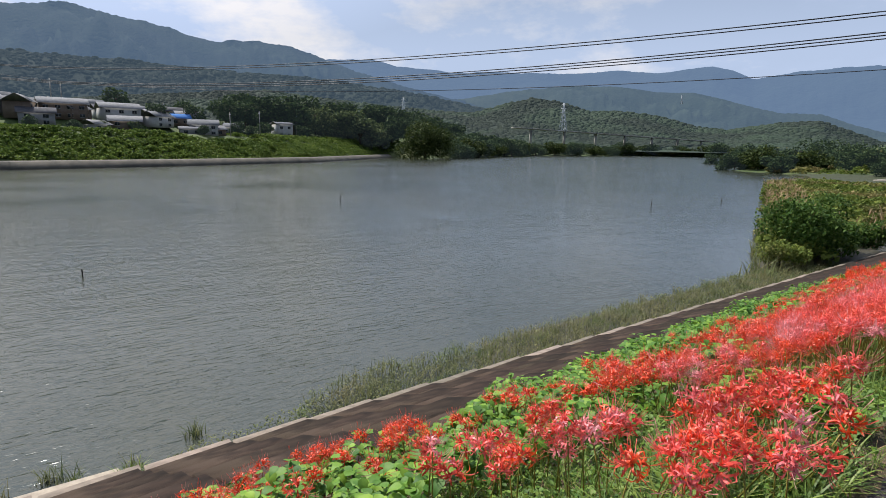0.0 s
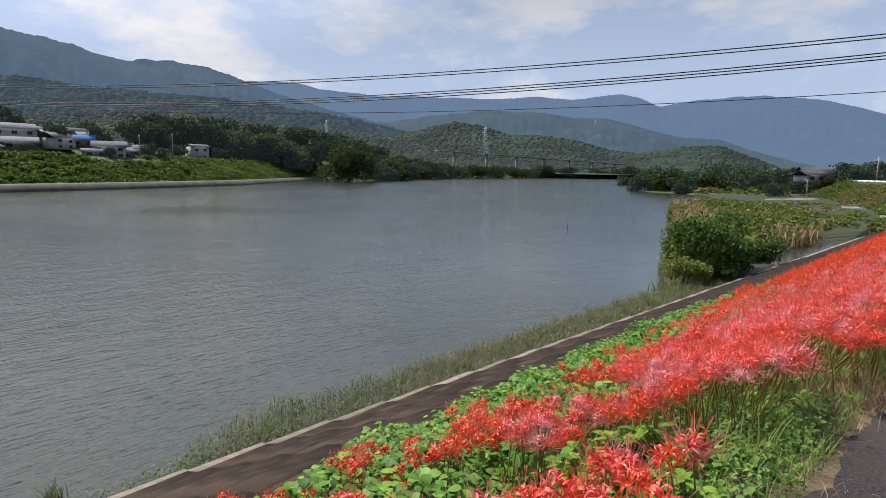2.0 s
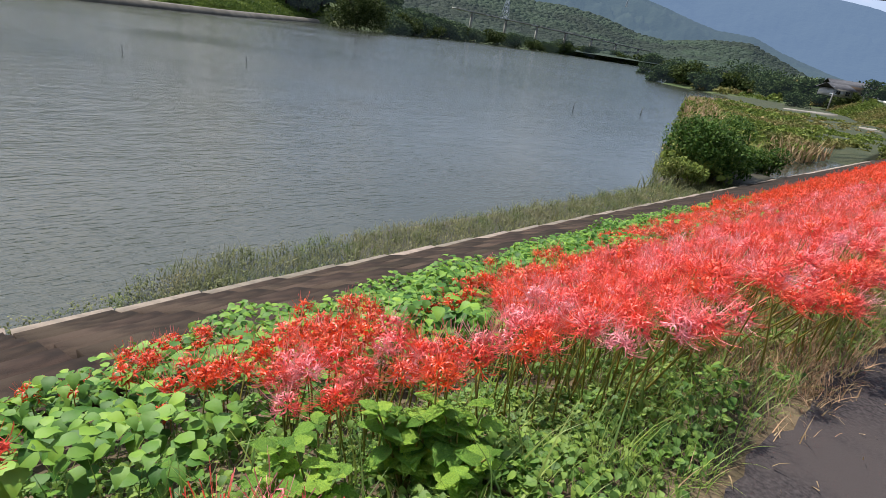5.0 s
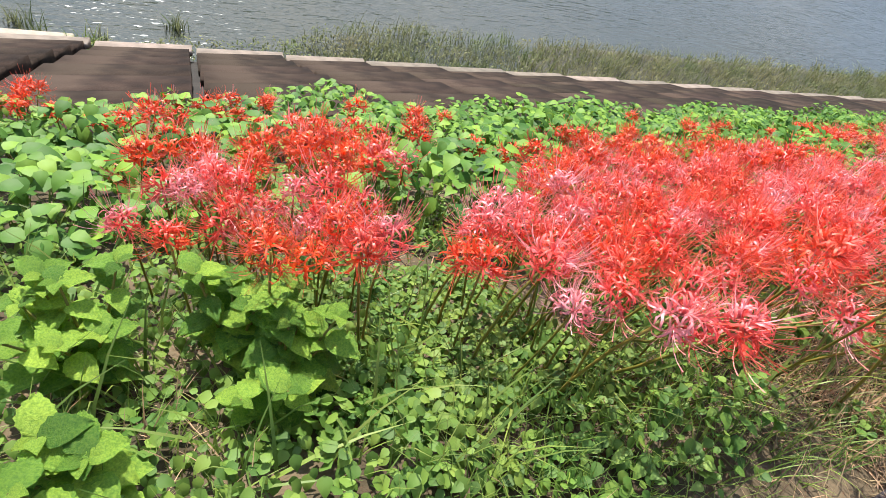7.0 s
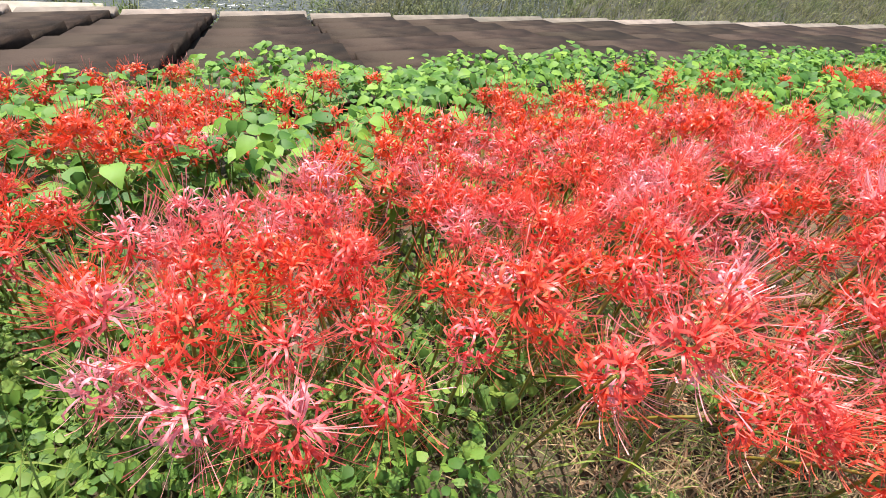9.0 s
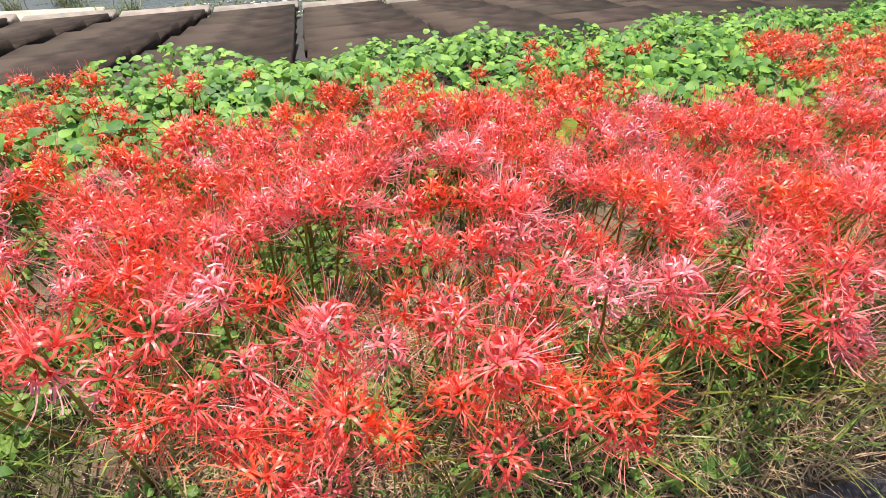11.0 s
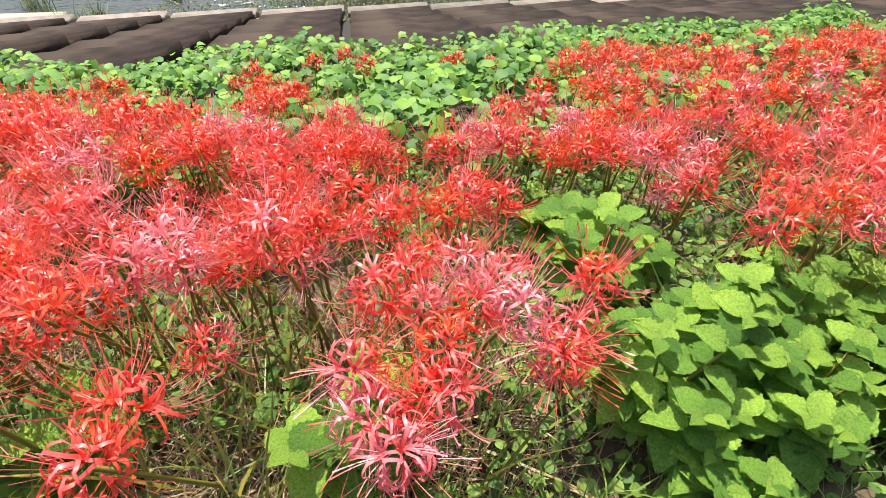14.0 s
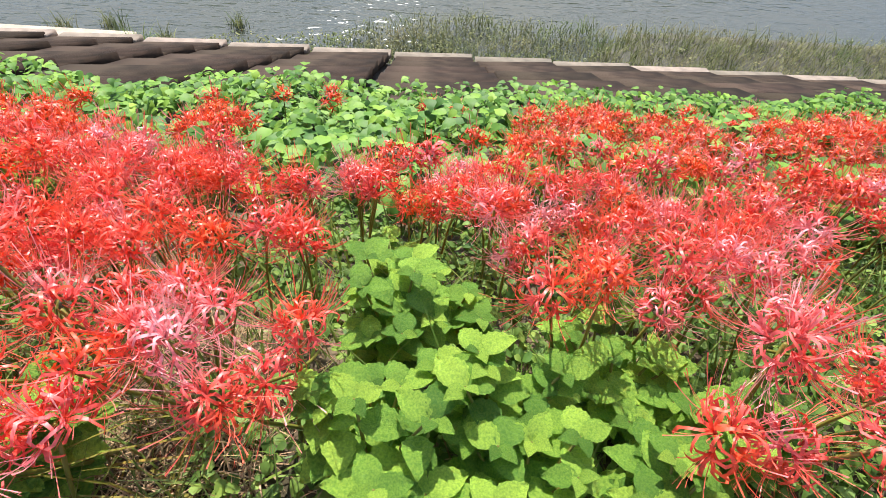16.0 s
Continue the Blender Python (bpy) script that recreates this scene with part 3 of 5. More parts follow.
def umbel(seed, florets=8, tepals=7, stamens=8, parts=6, size=1.0, petal_width=0.0050, thread=0.0015):
    """A spider lily's head: a whorl of florets, their narrow crinkled tepals rolled right back, long stamens arching out and up. Origin at the stem's top. One shape a floret."""
    r = random.Random(seed)
    out_list = []
    spin = r.uniform(0, 6.28)
    for i in range(florets):
        az = spin + 2 * math.pi * i / (florets - 1) + r.uniform(-.25, .25)
        el = (r.uniform(-0.35, 0.2) if i % 2 else r.uniform(0.2, 0.75)) if i else 1.3
        axis = Vector((math.cos(az) * math.cos(el), math.sin(az) * math.cos(el), math.sin(el)))
        side = axis.cross(Vector((0, 0, 1))).normalized()
        top = side.cross(axis).normalized()
        start = axis * 0.018
        strips = []
        for j in range(tepals):
            a = 2 * math.pi * (j + r.uniform(-.3, .3)) / tepals
            out = side * math.cos(a) + top * math.sin(a)
            across = (axis.cross(out) + out * r.uniform(-.7, .7) + axis * r.uniform(-.4, .4)).normalized()
            reach, curl, wave = r.uniform(0.046, 0.084) * size, r.uniform(3.6, 5.6), r.uniform(0, 6.28)
            pts, p, ang = [start], start.copy(), r.uniform(0.05, 0.45)
            for k in range(parts):
                p = p + (axis * math.cos(ang) + out * math.sin(ang)) * (reach / parts)
                ang += curl / parts * (0.35 + 1.2 * k / parts)
                pts.append(p + across * (0.0022 * math.sin(wave + 2.2 * k)))
            w = [petal_width * (0.5 + 0.65 * math.sin(math.pi * (0.15 + 0.8 * k / parts))) for k in range(parts + 1)]
            strips.append(ribbon([tuple(q) for q in pts], w, tuple(across), 0))
        steps_up = 4 if parts > 4 else 3
        for j in range(stamens):
            a = r.uniform(0, 6.28)
            out = side * math.cos(a) + top * math.sin(a)
            long = r.uniform(0.076, 0.110) * size
            bow, fan = r.uniform(-0.016, 0.030) * size, r.uniform(0.014, 0.046) * size
            pts = []
            for k in range(steps_up + 1):
                t = k / steps_up
                q = start + axis * (long * t * (1 - 0.16 * t)) + out * (fan * t) + Vector((0, 0, bow * t * t - 0.012 * math.sin(math.pi * t)))
                pts.append(tuple(q))
            strips.append(ribbon(pts, [thread * 1.2] + [thread] * (steps_up - 1) + [thread * 1.7], tuple((side * r.uniform(-1, 1) + top).normalized()), 1))
        v, f, m = join(*strips)
        first, o = np.arange(len(v)), 0
        for s in strips:
            first[o:o + 2] = (0, 1)
            o += len(s[0])
        out_list.append((v, first[f], m))
    return out_list


def stem_shape(length, lean, sides=4):
    t = np.linspace(0, 1, 4)
    return tube(np.stack([lean * (t ** 2 - 1), 0.3 * lean * np.sin(t * 3), -length * (1 - t)], 1), [0.0048, 0.0042, 0.0038, 0.0036], sides, 2)


HEADS = [umbel(s, size=z) for s, z in ((1, 1.0), (2, 1.1), (3, 0.9), (4, 1.05), (5, 1.0))]
FULL = [join(*p, stem_shape(0.46, 0.03 * (i - 2))) for i, p in enumerate(HEADS)]
MEDIUM = [join(*umbel(s + 30, 7, 5, 4, 4, 1.05, 0.0082, 0.0021), stem_shape(0.46, 0.03 * (s - 2), 3)) for s in range(5)]
SIMPLE = [join(*umbel(s, 6, 5, 3, 3, 1.15, 0.0095, 0.0035), stem_shape(0.46, 0.03, 3)) for s in (11, 12, 13)]
CRUDE = [join(*umbel(s, 5, 4, 1, 2, 1.4, 0.021, 0.006)) for s in (21, 22)]


def inside(x, y, poly):
    hit = np.zeros(x.shape, bool)
    for (ax, ay), (bx, by) in zip(poly, poly[1:] + poly[:1]):
        if ay != by:
            hit ^= ((ay > y) != (by > y)) & (x < (bx - ax) * (y - ay) / (by - ay) + ax)
    return hit


# the beds: outline, heads to the square metre
BEDS = [
    ([(-1.95, 3.65), (-2.35, 3.95), (-2.15, 4.35), (-1.75, 4.5), (-1.42, 4.42), (-1.35, 4.1), (-1.7, 3.8)], 42),
    ([(-1.3, 4.5), (-1.7, 4.65), (-1.85, 5.0), (-2.3, 5.3), (-2.6, 5.9), (-2.9, 6.9), (-2.5, 7.65), (-2.05, 8.25), (-1.85, 8.45), (-1.0, 8.62), (-0.74, 8.15), (-0.72, 7.7),
      (-0.80, 7.4), (-0.82, 7.0), (-0.69, 6.7), (-0.66, 6.3), (-0.68, 5.95), (-0.95, 5.55), (-1.0, 5.2), (-0.98, 4.85), (-1.15, 4.6)], 60),
    ([(-2.05, 8.5), (-2.4, 8.75), (-2.05, 9.45), (-1.9, 10.0), (-1.6, 10.0), (-1.42, 9.85), (-1.15, 9.2), (-1.3, 8.95), (-1.75, 8.6)], 42),
    ([(-1.12, 9.36), (-1.25, 9.9), (-1.15, 10.6), (-0.85, 10.3), (-0.8, 9.35), (-0.9, 9.25)], 40),
    ([(-2.4, 9.35), (-2.6, 9.2), (-3.7, 9.5), (-4.2, 9.3), (-4.2, 10.2), (-4.2, 11.4), (-2.1, 11.4), (-1.9, 10.3)], 13),
    ([(-4.2, 11.2), (-4.2, 13), (-1.2, 13), (-1.1, 11), (-1.6, 10.4), (-2.1, 10.3), (-2.0, 11.2)], 36),
    ([(-1.35, 2.4), (-1.4, 2.9), (-1.05, 3.6), (-0.78, 3.2), (-0.68, 2.6), (-0.72, 2.0), (-1.1, 1.8)], 30),
    ([(-2.4, 4.2), (-3.0, 4.1), (-3.3, 5.1), (-2.8, 5.2), (-2.4, 4.7)], 24),
    ([(-2.5, 3.6), (-2.9, 3.6), (-2.9, 4.0), (-2.5, 4.0)], 22),
    ([(-3.4, 3.6), (-4.4, 3.9), (-4.4, 4.4), (-3.4, 4.5)], 10),
    ([(-2.8, 6.1), (-3.4, 6.1), (-3.3, 6.8), (-2.9, 6.9)], 26),
    ([(-2.9, 7.5), (-3.4, 7.4), (-3.5, 7.8), (-2.75, 8.0)], 30),
    ([(-3.3, 0.4), (-4.4, 0.7), (-4.6, 2.0), (-4.4, 3.3), (-3.6, 3.5), (-3.1, 2.2)], 9),
    ([(-1.55, 1.6), (-2.3, 1.7), (-2.4, 2.7), (-1.6, 2.8)], 15),
    ([(-2.2, 0.8), (-4.6, 0.8), (-4.6, 9.4), (-2.6, 9.4)], 1.3),
]


# bare spots and leafy gaps inside the beds: place, radius
GAPS = [(-1.44, 5.36, .13), (-1.43, 6.08, .10), (-1.25, 6.14, .12), (-1.0, 7.02, .08), (-1.61, 7.58, .13), (-1.36, 7.58, .12), (-1.0, 7.96, .14), (-1.28, 8.48, .15),
        (-1.55, 8.82, .20), (-1.15, 6.75, .09), (-1.75, 6.5, .11), (-2.1, 7.3, .14), (-1.95, 5.75, .12), (-1.7, 8.2, .11), (-0.8, 7.95, .10), (-1.18, 5.6, .08), (-2.5, 6.4, .12), (-1.45, 6.95, .09)]


def bed_points():
    out = []
    for poly, dens in BEDS:
        p = np.array(poly)
        x0, y0, x1, y1 = *p.min(0), *p.max(0)
        tries = int((x1 - x0) * (y1 - y0) * dens * 6)
        for x, y, keep in zip(rng.uniform(x0, x1, tries), rng.uniform(y0, y1, tries), rng.uniform(0, 1, tries)):
            if keep < 0.42 and all((x - a) ** 2 + (y - b) ** 2 > c * c for a, b, c in GAPS) and inside(np.array([x]), np.array([y]), poly)[0]:
                out.append((x, y))
    kept, grid = [], {}
    for x, y in out:
        g = (int(x // 0.095), int(y // 0.095))
        near = [q for i in (-1, 0, 1) for j in (-1, 0, 1) for q in grid.get((g[0] + i, g[1] + j), ())]
        if all((x - a) ** 2 + (y - b) ** 2 > 0.0054 for a, b in near):
            grid.setdefault(g, []).append((x, y))
            kept.append((x, y))
    return kept


flowers = bed_points()
flower_y = np.array(flowers)
# single plants where the path passes nearest, the rest as one bed
picked = [i for i, (x, y) in enumerate(flowers) if x > -1.75 and 4.5 < y < 9.9]
picked = set(picked[::max(1, len(picked) // 290)][:290])


def flower_thing(i, head):
    ob = holder("spider_lily", (0, 0, 0), "red spider lily in full bloom on a bare green stem", "flower", "red spider lilies on the bank")
    for p in head:
        thing("floret", p, [M_PETAL, M_STAMEN, M_STEM], parent=ob)
    thing("stem", stem_shape(0.46, 0.03 * (i - 2)), [M_PETAL, M_STAMEN, M_STEM], parent=ob)
    return ob


protos = [flower_thing(i, h) for i, h in enumerate(HEADS)]
used = set()
batches = {(k, s, far): ([], []) for k in range(len(FULL)) for s in (0, 1) for far in (0, 1)}
for i, (x, y) in enumerate(flowers):
    k = int(rng.integers(0, len(FULL)))
    tall = 0.46 + rng.normal(0, 0.045) - (0.10 if rng.uniform() < 0.12 else 0)
    tilt, yaw, size = abs(rng.normal(0, 0.13)), rng.uniform(0, 6.28), rng.uniform(0.94, 1.26)
    z = float(slope(np.array(x))) + tall - (0.05 if x < -2.6 else 0)
    if x > -1.08 and rng.uniform() < 0.6:          # the outermost lean over the path
        yaw, tilt = 1.57 + rng.uniform(-.6, .6), rng.uniform(0.15, 0.7)
        z -= 0.30 * (1 - math.cos(tilt)) + 0.02
    if i in picked and k not in used:
        size = 1.0
    if i in picked:
        m = Matrix.Translation((x, y, z)) @ Euler((tilt, 0, yaw)).to_matrix().to_4x4() @ Matrix.Diagonal((size, size, size, 1))
        if k in used:
            copy_thing(protos[k], m)
        else:
            protos[k].matrix_basis = m
            used.add(k)
    else:
        sort = int(x < -2.45 + rng.normal(0, .15) or rng.uniform() < 0.12)
        far = int(x < -2.2 or y < 3.2 or y > 9.9)
        batches[k, sort, far][0].append(turns([yaw], [tilt], [size])[0]), batches[k, sort, far][1].append((x, y, z))
for s, petal, label in ((0, M_PETAL, "dense bed of pinkish-red spider lilies on the bank"), (1, M_ORANGERED, "looser bed of orange-red spider lilies among green leaves")):
    bed = join(*[scatter((FULL, MEDIUM)[far][k], np.array(t), np.array(p)) for (k, q, far), (t, p) in batches.items() if p and q == s])
    thing("spider_lily_bed", bed, [petal, M_STAMEN, M_STEM], label, "flowers", "stuff")



def band(y0, y1, dens, shapes, grow, name):
    """The belt of lilies that goes on along the road's edge."""
    n = int((y1 - y0) * 2.9 * dens)
    y = rng.uniform(y0, y1, n)
    e = rng.uniform(-4.15, -1.15, n) + 0.25 * lumps(y, y * 0.2, 1.1)
    keep = lumps(e * 1.0, y, 1.3, 4.0) > -0.72
    y, e = y[keep], e[keep]
    z = slope(e) + 0.47 + rng.normal(0, 0.05, len(y))
    k = rng.integers(0, len(shapes), len(y))
    parts = []
    for i, s in enumerate(shapes):
        q = k == i
        parts.append(scatter(s, turns(rng.uniform(0, 6.28, q.sum()), np.abs(rng.normal(0, 0.12, q.sum())), rng.uniform(0.9, 1.2, q.sum()) * grow), np.stack([(e + bend(y))[q], y[q], z[q]], 1)))
    thing(name, join(*parts), [M_ORANGERED, M_ORANGERED, M_STEM], "belt of red spider lilies along the road's edge", "flowers", "stuff")


band(12.8, 24, 40, SIMPLE, 1.0, "spider_lily_belt")
band(24, 95, 23, CRUDE, 1.15, "spider_lily_belt")

# ---------------------------------------------------------------- plants: the green cover
LEAF = leaf_shape()
NARROW = leaf_shape(0.55, 0.2, 0.06)


def cover(n, x0, x1, y0, y1, low, high, size, shape, mat, name, label, tilt=(0.2, 0.9), mask=None, seed=0.0, kind="stuff", category="plants", base=None, clump=2.2):
    x, y = rng.uniform(x0, x1, n), rng.uniform(y0, y1, n)
    keep = np.ones(n, bool) if mask is None else mask(x, y)
    x, y = x[keep], y[keep]
    k = len(x)
    g = slope(x) if base is None else base(x, y)
    top = low + (high - low) * (0.5 + 0.5 * lumps(x, y, clump, seed))
    z = g + np.clip(top, 0.02, None) * np.sqrt(rng.uniform(0.15, 1.0, k))
    s = scatter(shape, turns(rng.uniform(0, 6.28, k), rng.uniform(*tilt, k) * -1, rng.uniform(0.7, 1.3, k) * size), np.stack([x + bend(y), y, z], 1))
    return thing(name, s, mat, label, category, kind)


def edge_of_leaves(x, y):
    foot = np.interp(y, [-6, 0, 3, 4.5, 7, 9, 11, 14, 18], [-5.1, -4.9, -4.5, -5.1, -5.7, -5.7, -6.2, -6.5, -6.8])
    return (x > foot - 0.22 * lumps(y, y * 0.4, 2.9)) & (x < -2.25 - 0.3 * lumps(y, y * 0.7, 1.9, 2.0)) & (y < 17 + 1.2 * (x + 6))


cover(46000, -7.0, -1.9, -6, 20, 0.16, 0.62, 0.092, LEAF, M_LEAF, "leafy_ground_cover", "knee-high green heart-leaved ground cover on the bank", mask=edge_of_leaves, tilt=(-0.1, 0.75))
cover(34000, -2.9, -0.86, -1, 12.5, 0.02, 0.17, 0.040, LEAF, M_WEED, "weed_cover", "low green weeds between the flower stems", seed=3.0, mask=lambda x, y: lumps(x, y, 1.6, 5.0) > np.where((y > 4.5) & (y < 8.6) & (x > -2.5), 0.0, -0.75))
cover(9000, -1.25, -0.62, 0, 12, 0.02, 0.11, 0.036, LEAF, M_WEED, "weed_cover", "low green weeds along the path's edge", seed=1.0, mask=lambda x, y: (lumps(x, y, 2.6, 1.0) > -0.1) & (x < -0.76 + 0.13 * smooth(5.8, 6.8, y) * (1 - smooth(9.5, 10.5, y))))

cover(3200, -2.0, -1.1, 4.0, 5.0, 0.02, 0.12, 0.034, LEAF, M_WEED, "weed_cover", "low green weeds in the gap between the lilies", seed=2.0)


def blades(n, x0, x1, y0, y1, tall, width, mat, name, label, lean=0.5, mask=None, base=None, curve=0.35, category="grass", parts=3):
    x, y = rng.uniform(x0, x1, n), rng.uniform(y0, y1, n)
    keep = np.ones(n, bool) if mask is None else mask(x, y)
    x, y = x[keep], y[keep]
    k = len(x)
    z = slope(x) if base is None else base(x, y)
    t = tall(x, y) if callable(tall) else np.full(k, tall)
    s = scatter(blade_shape(curve, width, parts), turns(rng.uniform(0, 6.28, k), -np.abs(rng.normal(0, lean, k)), t * rng.uniform(0.55, 1.25, k)), np.stack([x + bend(y), y, z], 1))
    return thing(name, s, mat, label, category, "stuff")


blades(22000, -1.9, -0.58, 0, 13, 0.12, 0.035, M_GRASS, "grass_tufts", "short green grass at the path's edge", 0.55, mask=lambda x, y: (lumps(x, y, 2.2, 8.0) > np.where((y > 5.8) & (y < 8.3), 0.55, -0.25)) & (x < -0.74 + 0.14 * smooth(5.8, 6.8, y) * (1 - smooth(9.5, 10.5, y))))
blades(4200, -3.0, -0.95, 0, 13, 0.30, 0.03, M_GRASS, "grass_blades", "green grass among the lily stems", 0.4, mask=lambda x, y: (y < 5.8) | (y > 8.3) | (x < -1.4))
blades(11000, -2.4, -0.55, 0, 13, 0.13, 0.03, M_DRY, "dry_grass", "matted straw-coloured dry grass at the path's edge", 1.25, mask=lambda x, y: lumps(x, y, 3.1, 2.0) > 0.1)
blades(15000, -1.5, -0.58, 5.6, 8.5, 0.11, 0.04, M_DRY, "dry_grass", "straw-coloured dry grass matted beside the lilies", 1.3)
blades(420, -1.25, -0.72, 6.3, 8.4, 0.42, 0.018, M_STEM, "fallen_stems", "yellow-olive lily stems lying over towards the path", 0.85, curve=0.3, category="stems")
blades(900, -1.15, -0.62, 6.0, 8.6, 0.2, 0.03, M_GRASS, "grass_tufts", "thin green grass at the path's edge", 0.6)
blades(5000, -1.4, -0.72, 4.2, 12.6, 0.15, 0.028, M_GRASS, "grass_blades", "green grass under the lilies beside the path", 0.5, mask=lambda x, y: (y < 6.0) | (y > 9.6))
blades(1100, -1.25, -0.72, 1.2, 3.0, 0.34, 0.035, M_GRASS, "strap_leaves", "long arching strap leaves at the path's edge", 0.7, curve=0.7)
blades(5200, -1.35, -0.72, 10.9, 34, 0.52, 0.05, M_GRASS, "tall_grass", "lush bright tall grass along the road's edge", 0.42, curve=0.6)
blades(3200, -1.3, -0.70, 34, 92, 0.55, 0.12, M_GRASS, "tall_grass", "lush bright grass along the road's edge", 0.5, curve=0.6, parts=2)


blades(1300, -0.75, 1.2, 2.5, 16, 0.055, 0.12, M_DRY, "straw_litter", "scattered straw and leaf bits on the asphalt", 1.5, mask=lambda x, y: rng.uniform(0, 1, x.shape) < np.exp(-(x + 0.75) * 1.3), base=lambda x, y: np.full(x.shape, 0.03), category="litter", parts=2)


def strip_base(x, y):
    return np.full(x.shape, -6.62)


def strip_mask(x, y):
    return x > -14.4 - 2.9 * smooth(3, 10, y) - 0.5 * lumps(y, y, 0.9)


blades(21000, -17.6, -14.12, 2.5, 53, lambda x, y: (0.24 + 0.27 * smooth(4, 9, y)) * (1 + 0.35 * lumps(x, y, 1.9)), 0.04, M_REED, "reed_strip", "pale green reeds and grass at the water's edge", 0.35, strip_mask, strip_base, 0.5, "reeds")
cover(3500, -16.6, -14.1, -2, 10, 0.05, 0.32, 0.09, NARROW, M_REED, "shore_weeds", "scrubby brown-green weeds at the water's edge", mask=lambda x, y: (x > -14.9 - 1.2 * smooth(0, 9, y)) & (y > 1.6), base=strip_base)
cover(6500, -17.6, -14.1, 6, 54, 0.05, 0.6, 0.10, NARROW, M_REED, "shore_weeds", "scrubby green weeds among the reeds", mask=strip_mask, base=strip_base)
for x, y in ((-15.4, 0.6), (-15.9, 0.2), (-15.2, 1.9), (-16.2, 3.6), (-15.5, -0.9), (-14.15, 1.75)):
    k = 60
    s = scatter(blade_shape(0.4, 0.05), turns(rng.uniform(0, 6.28, k), -np.abs(rng.normal(0, .35, k)), rng.uniform(.25, .6, k)), np.stack([x + rng.normal(0, .12, k), y + rng.normal(0, .14, k), np.full(k, -6.72 if x < -14.3 else -6.3)], 1))
    thing("reed_tuft", s, M_REED if x < -14.3 else M_GRASS, "small tuft of reeds standing in the shallows" if x < -14.3 else "green grass tuft in a joint of the concrete", "reeds", group="reed tufts at the shore")

# ---------------------------------------------------------------- toothed-leaf plants beside the path
big_leaves = [tri_mesh("leaf", *serrated_leaf(s)[:2], M_BRIGHT) for s in (1, 2, 3)]


def leafy_plant(x, y, tall, spread, seed):
    r = random.Random(seed)
    z0 = float(slope(np.array(x)))
    ob = holder("leafy_plant", (x, y, z0), "bright green plant with broad toothed leaves in pairs", "plant", "toothed-leaf plants beside the path")
    for b in range(r.randint(8, 10)):
        a0, out = r.uniform(0, 6.28), spread * r.uniform(0.25, 1.0)
        tip = Vector((math.cos(a0) * out, math.sin(a0) * out, tall * r.uniform(0.7, 1.05)))
        thing("stem", tube([(0, 0, 0), tuple(tip * 0.55 + Vector((0, 0, 0.03))), tuple(tip)], [0.005, 0.004, 0.003], 5), M_STEM, parent=ob)
        for level in range(4):
            at = tip * (1 - 0.2 * level) if level else tip
            spin = r.uniform(0, 1.5) + level * 1.57
            for k in range(4 if level == 0 else 2):
                lf = new("leaf", r.choice(big_leaves))
                lf.parent = ob
                size = (0.045 if level == 0 and k > 1 else 0.078 + 0.011 * level) * r.uniform(0.8, 1.15)
                lf.matrix_basis = Matrix.Translation(at) @ Euler((r.uniform(-0.25, 0.35) + (0.5 if level == 0 and k > 1 else 0), r.uniform(-.2, .2), spin + k * (3.14 if level else 1.57) + r.uniform(-.2, .2))).to_matrix().to_4x4() @ Matrix.Scale(size, 4)
    return ob


for i, (x, y, tall, spread) in enumerate([(-0.92, 8.72, .30, .16), (-1.02, 8.98, .32, .17), (-0.85, 9.02, .26, .16), (-1.12, 9.28, .28, .16), (-0.82, 9.3, .24, .15), (-0.98, 9.5, .25, .15), (-0.78, 8.8, .2, .14),
                                          (-1.35, 8.75, .34, .14), (-0.92, 8.05, .30, .12), (-1.47, 3.98, .34, .17), (-1.33, 4.08, .30, .15), (-1.5, 3.65, .32, .16), (-1.05, 3.7, .22, .15), (-0.98, 7.5, .2, .1), (-1.64, 8.77, .26, .14), (-1.47, 8.9, .24, .14)]):
    leafy_plant(x, y, tall, spread, i + 3)

# ---------------------------------------------------------------- bushes and trees
TUFT = (np.array([(-0.5, 0.1, 0.0), (0.0, -0.45, 0.08), (0.55, 0.0, 0.0), (0.05, 0.5, 0.1)]), np.array([(0, 1, 2), (0, 2, 3)]), 0)


def crown(n, lobes, size, seed, flat=0.8):
    """Leaf clumps over the outsides of several lobes (x, y, z, radius)."""
    r = np.random.default_rng(seed)
    lob = np.array(lobes, float)
    w = lob[:, 3] ** 2
    k = r.choice(len(lob), n, p=w / w.sum())
    d = r.normal(size=(n, 3))
    d /= np.linalg.norm(d, axis=1)[:, None]
    rad = lob[k, 3] * r.uniform(0.62, 1.06, n) * (1 + 0.13 * np.sin(d[:, 0] * 7 + seed) * np.cos(d[:, 1] * 6 + k))
    p = lob[k, :3] + d * rad[:, None] * np.array([1, 1, flat])
    return scatter(NARROW if size < 0.4 else TUFT, turns(r.uniform(0, 6.28, n), r.uniform(-1.2, 0.7, n) if size < 0.4 else r.uniform(-1.6, 1.6, n), size * r.uniform(0.6, 1.4, n)), p)


def lobes_of(width, tall, count, seed, trunk=0.25):
    r = random.Random(seed)
    out = [(0, 0, tall * 0.5, min(width * 0.36, tall * 0.46))]
    for i in range(count):
        a = 6.28 * i / count + r.uniform(-.4, .4)
        q = width * r.uniform(0.18, 0.34)
        out.append((math.cos(a) * q, math.sin(a) * q, tall * r.uniform(trunk + 0.08, 0.72), min(width * r.uniform(0.17, 0.25), tall * 0.34)))
    return out


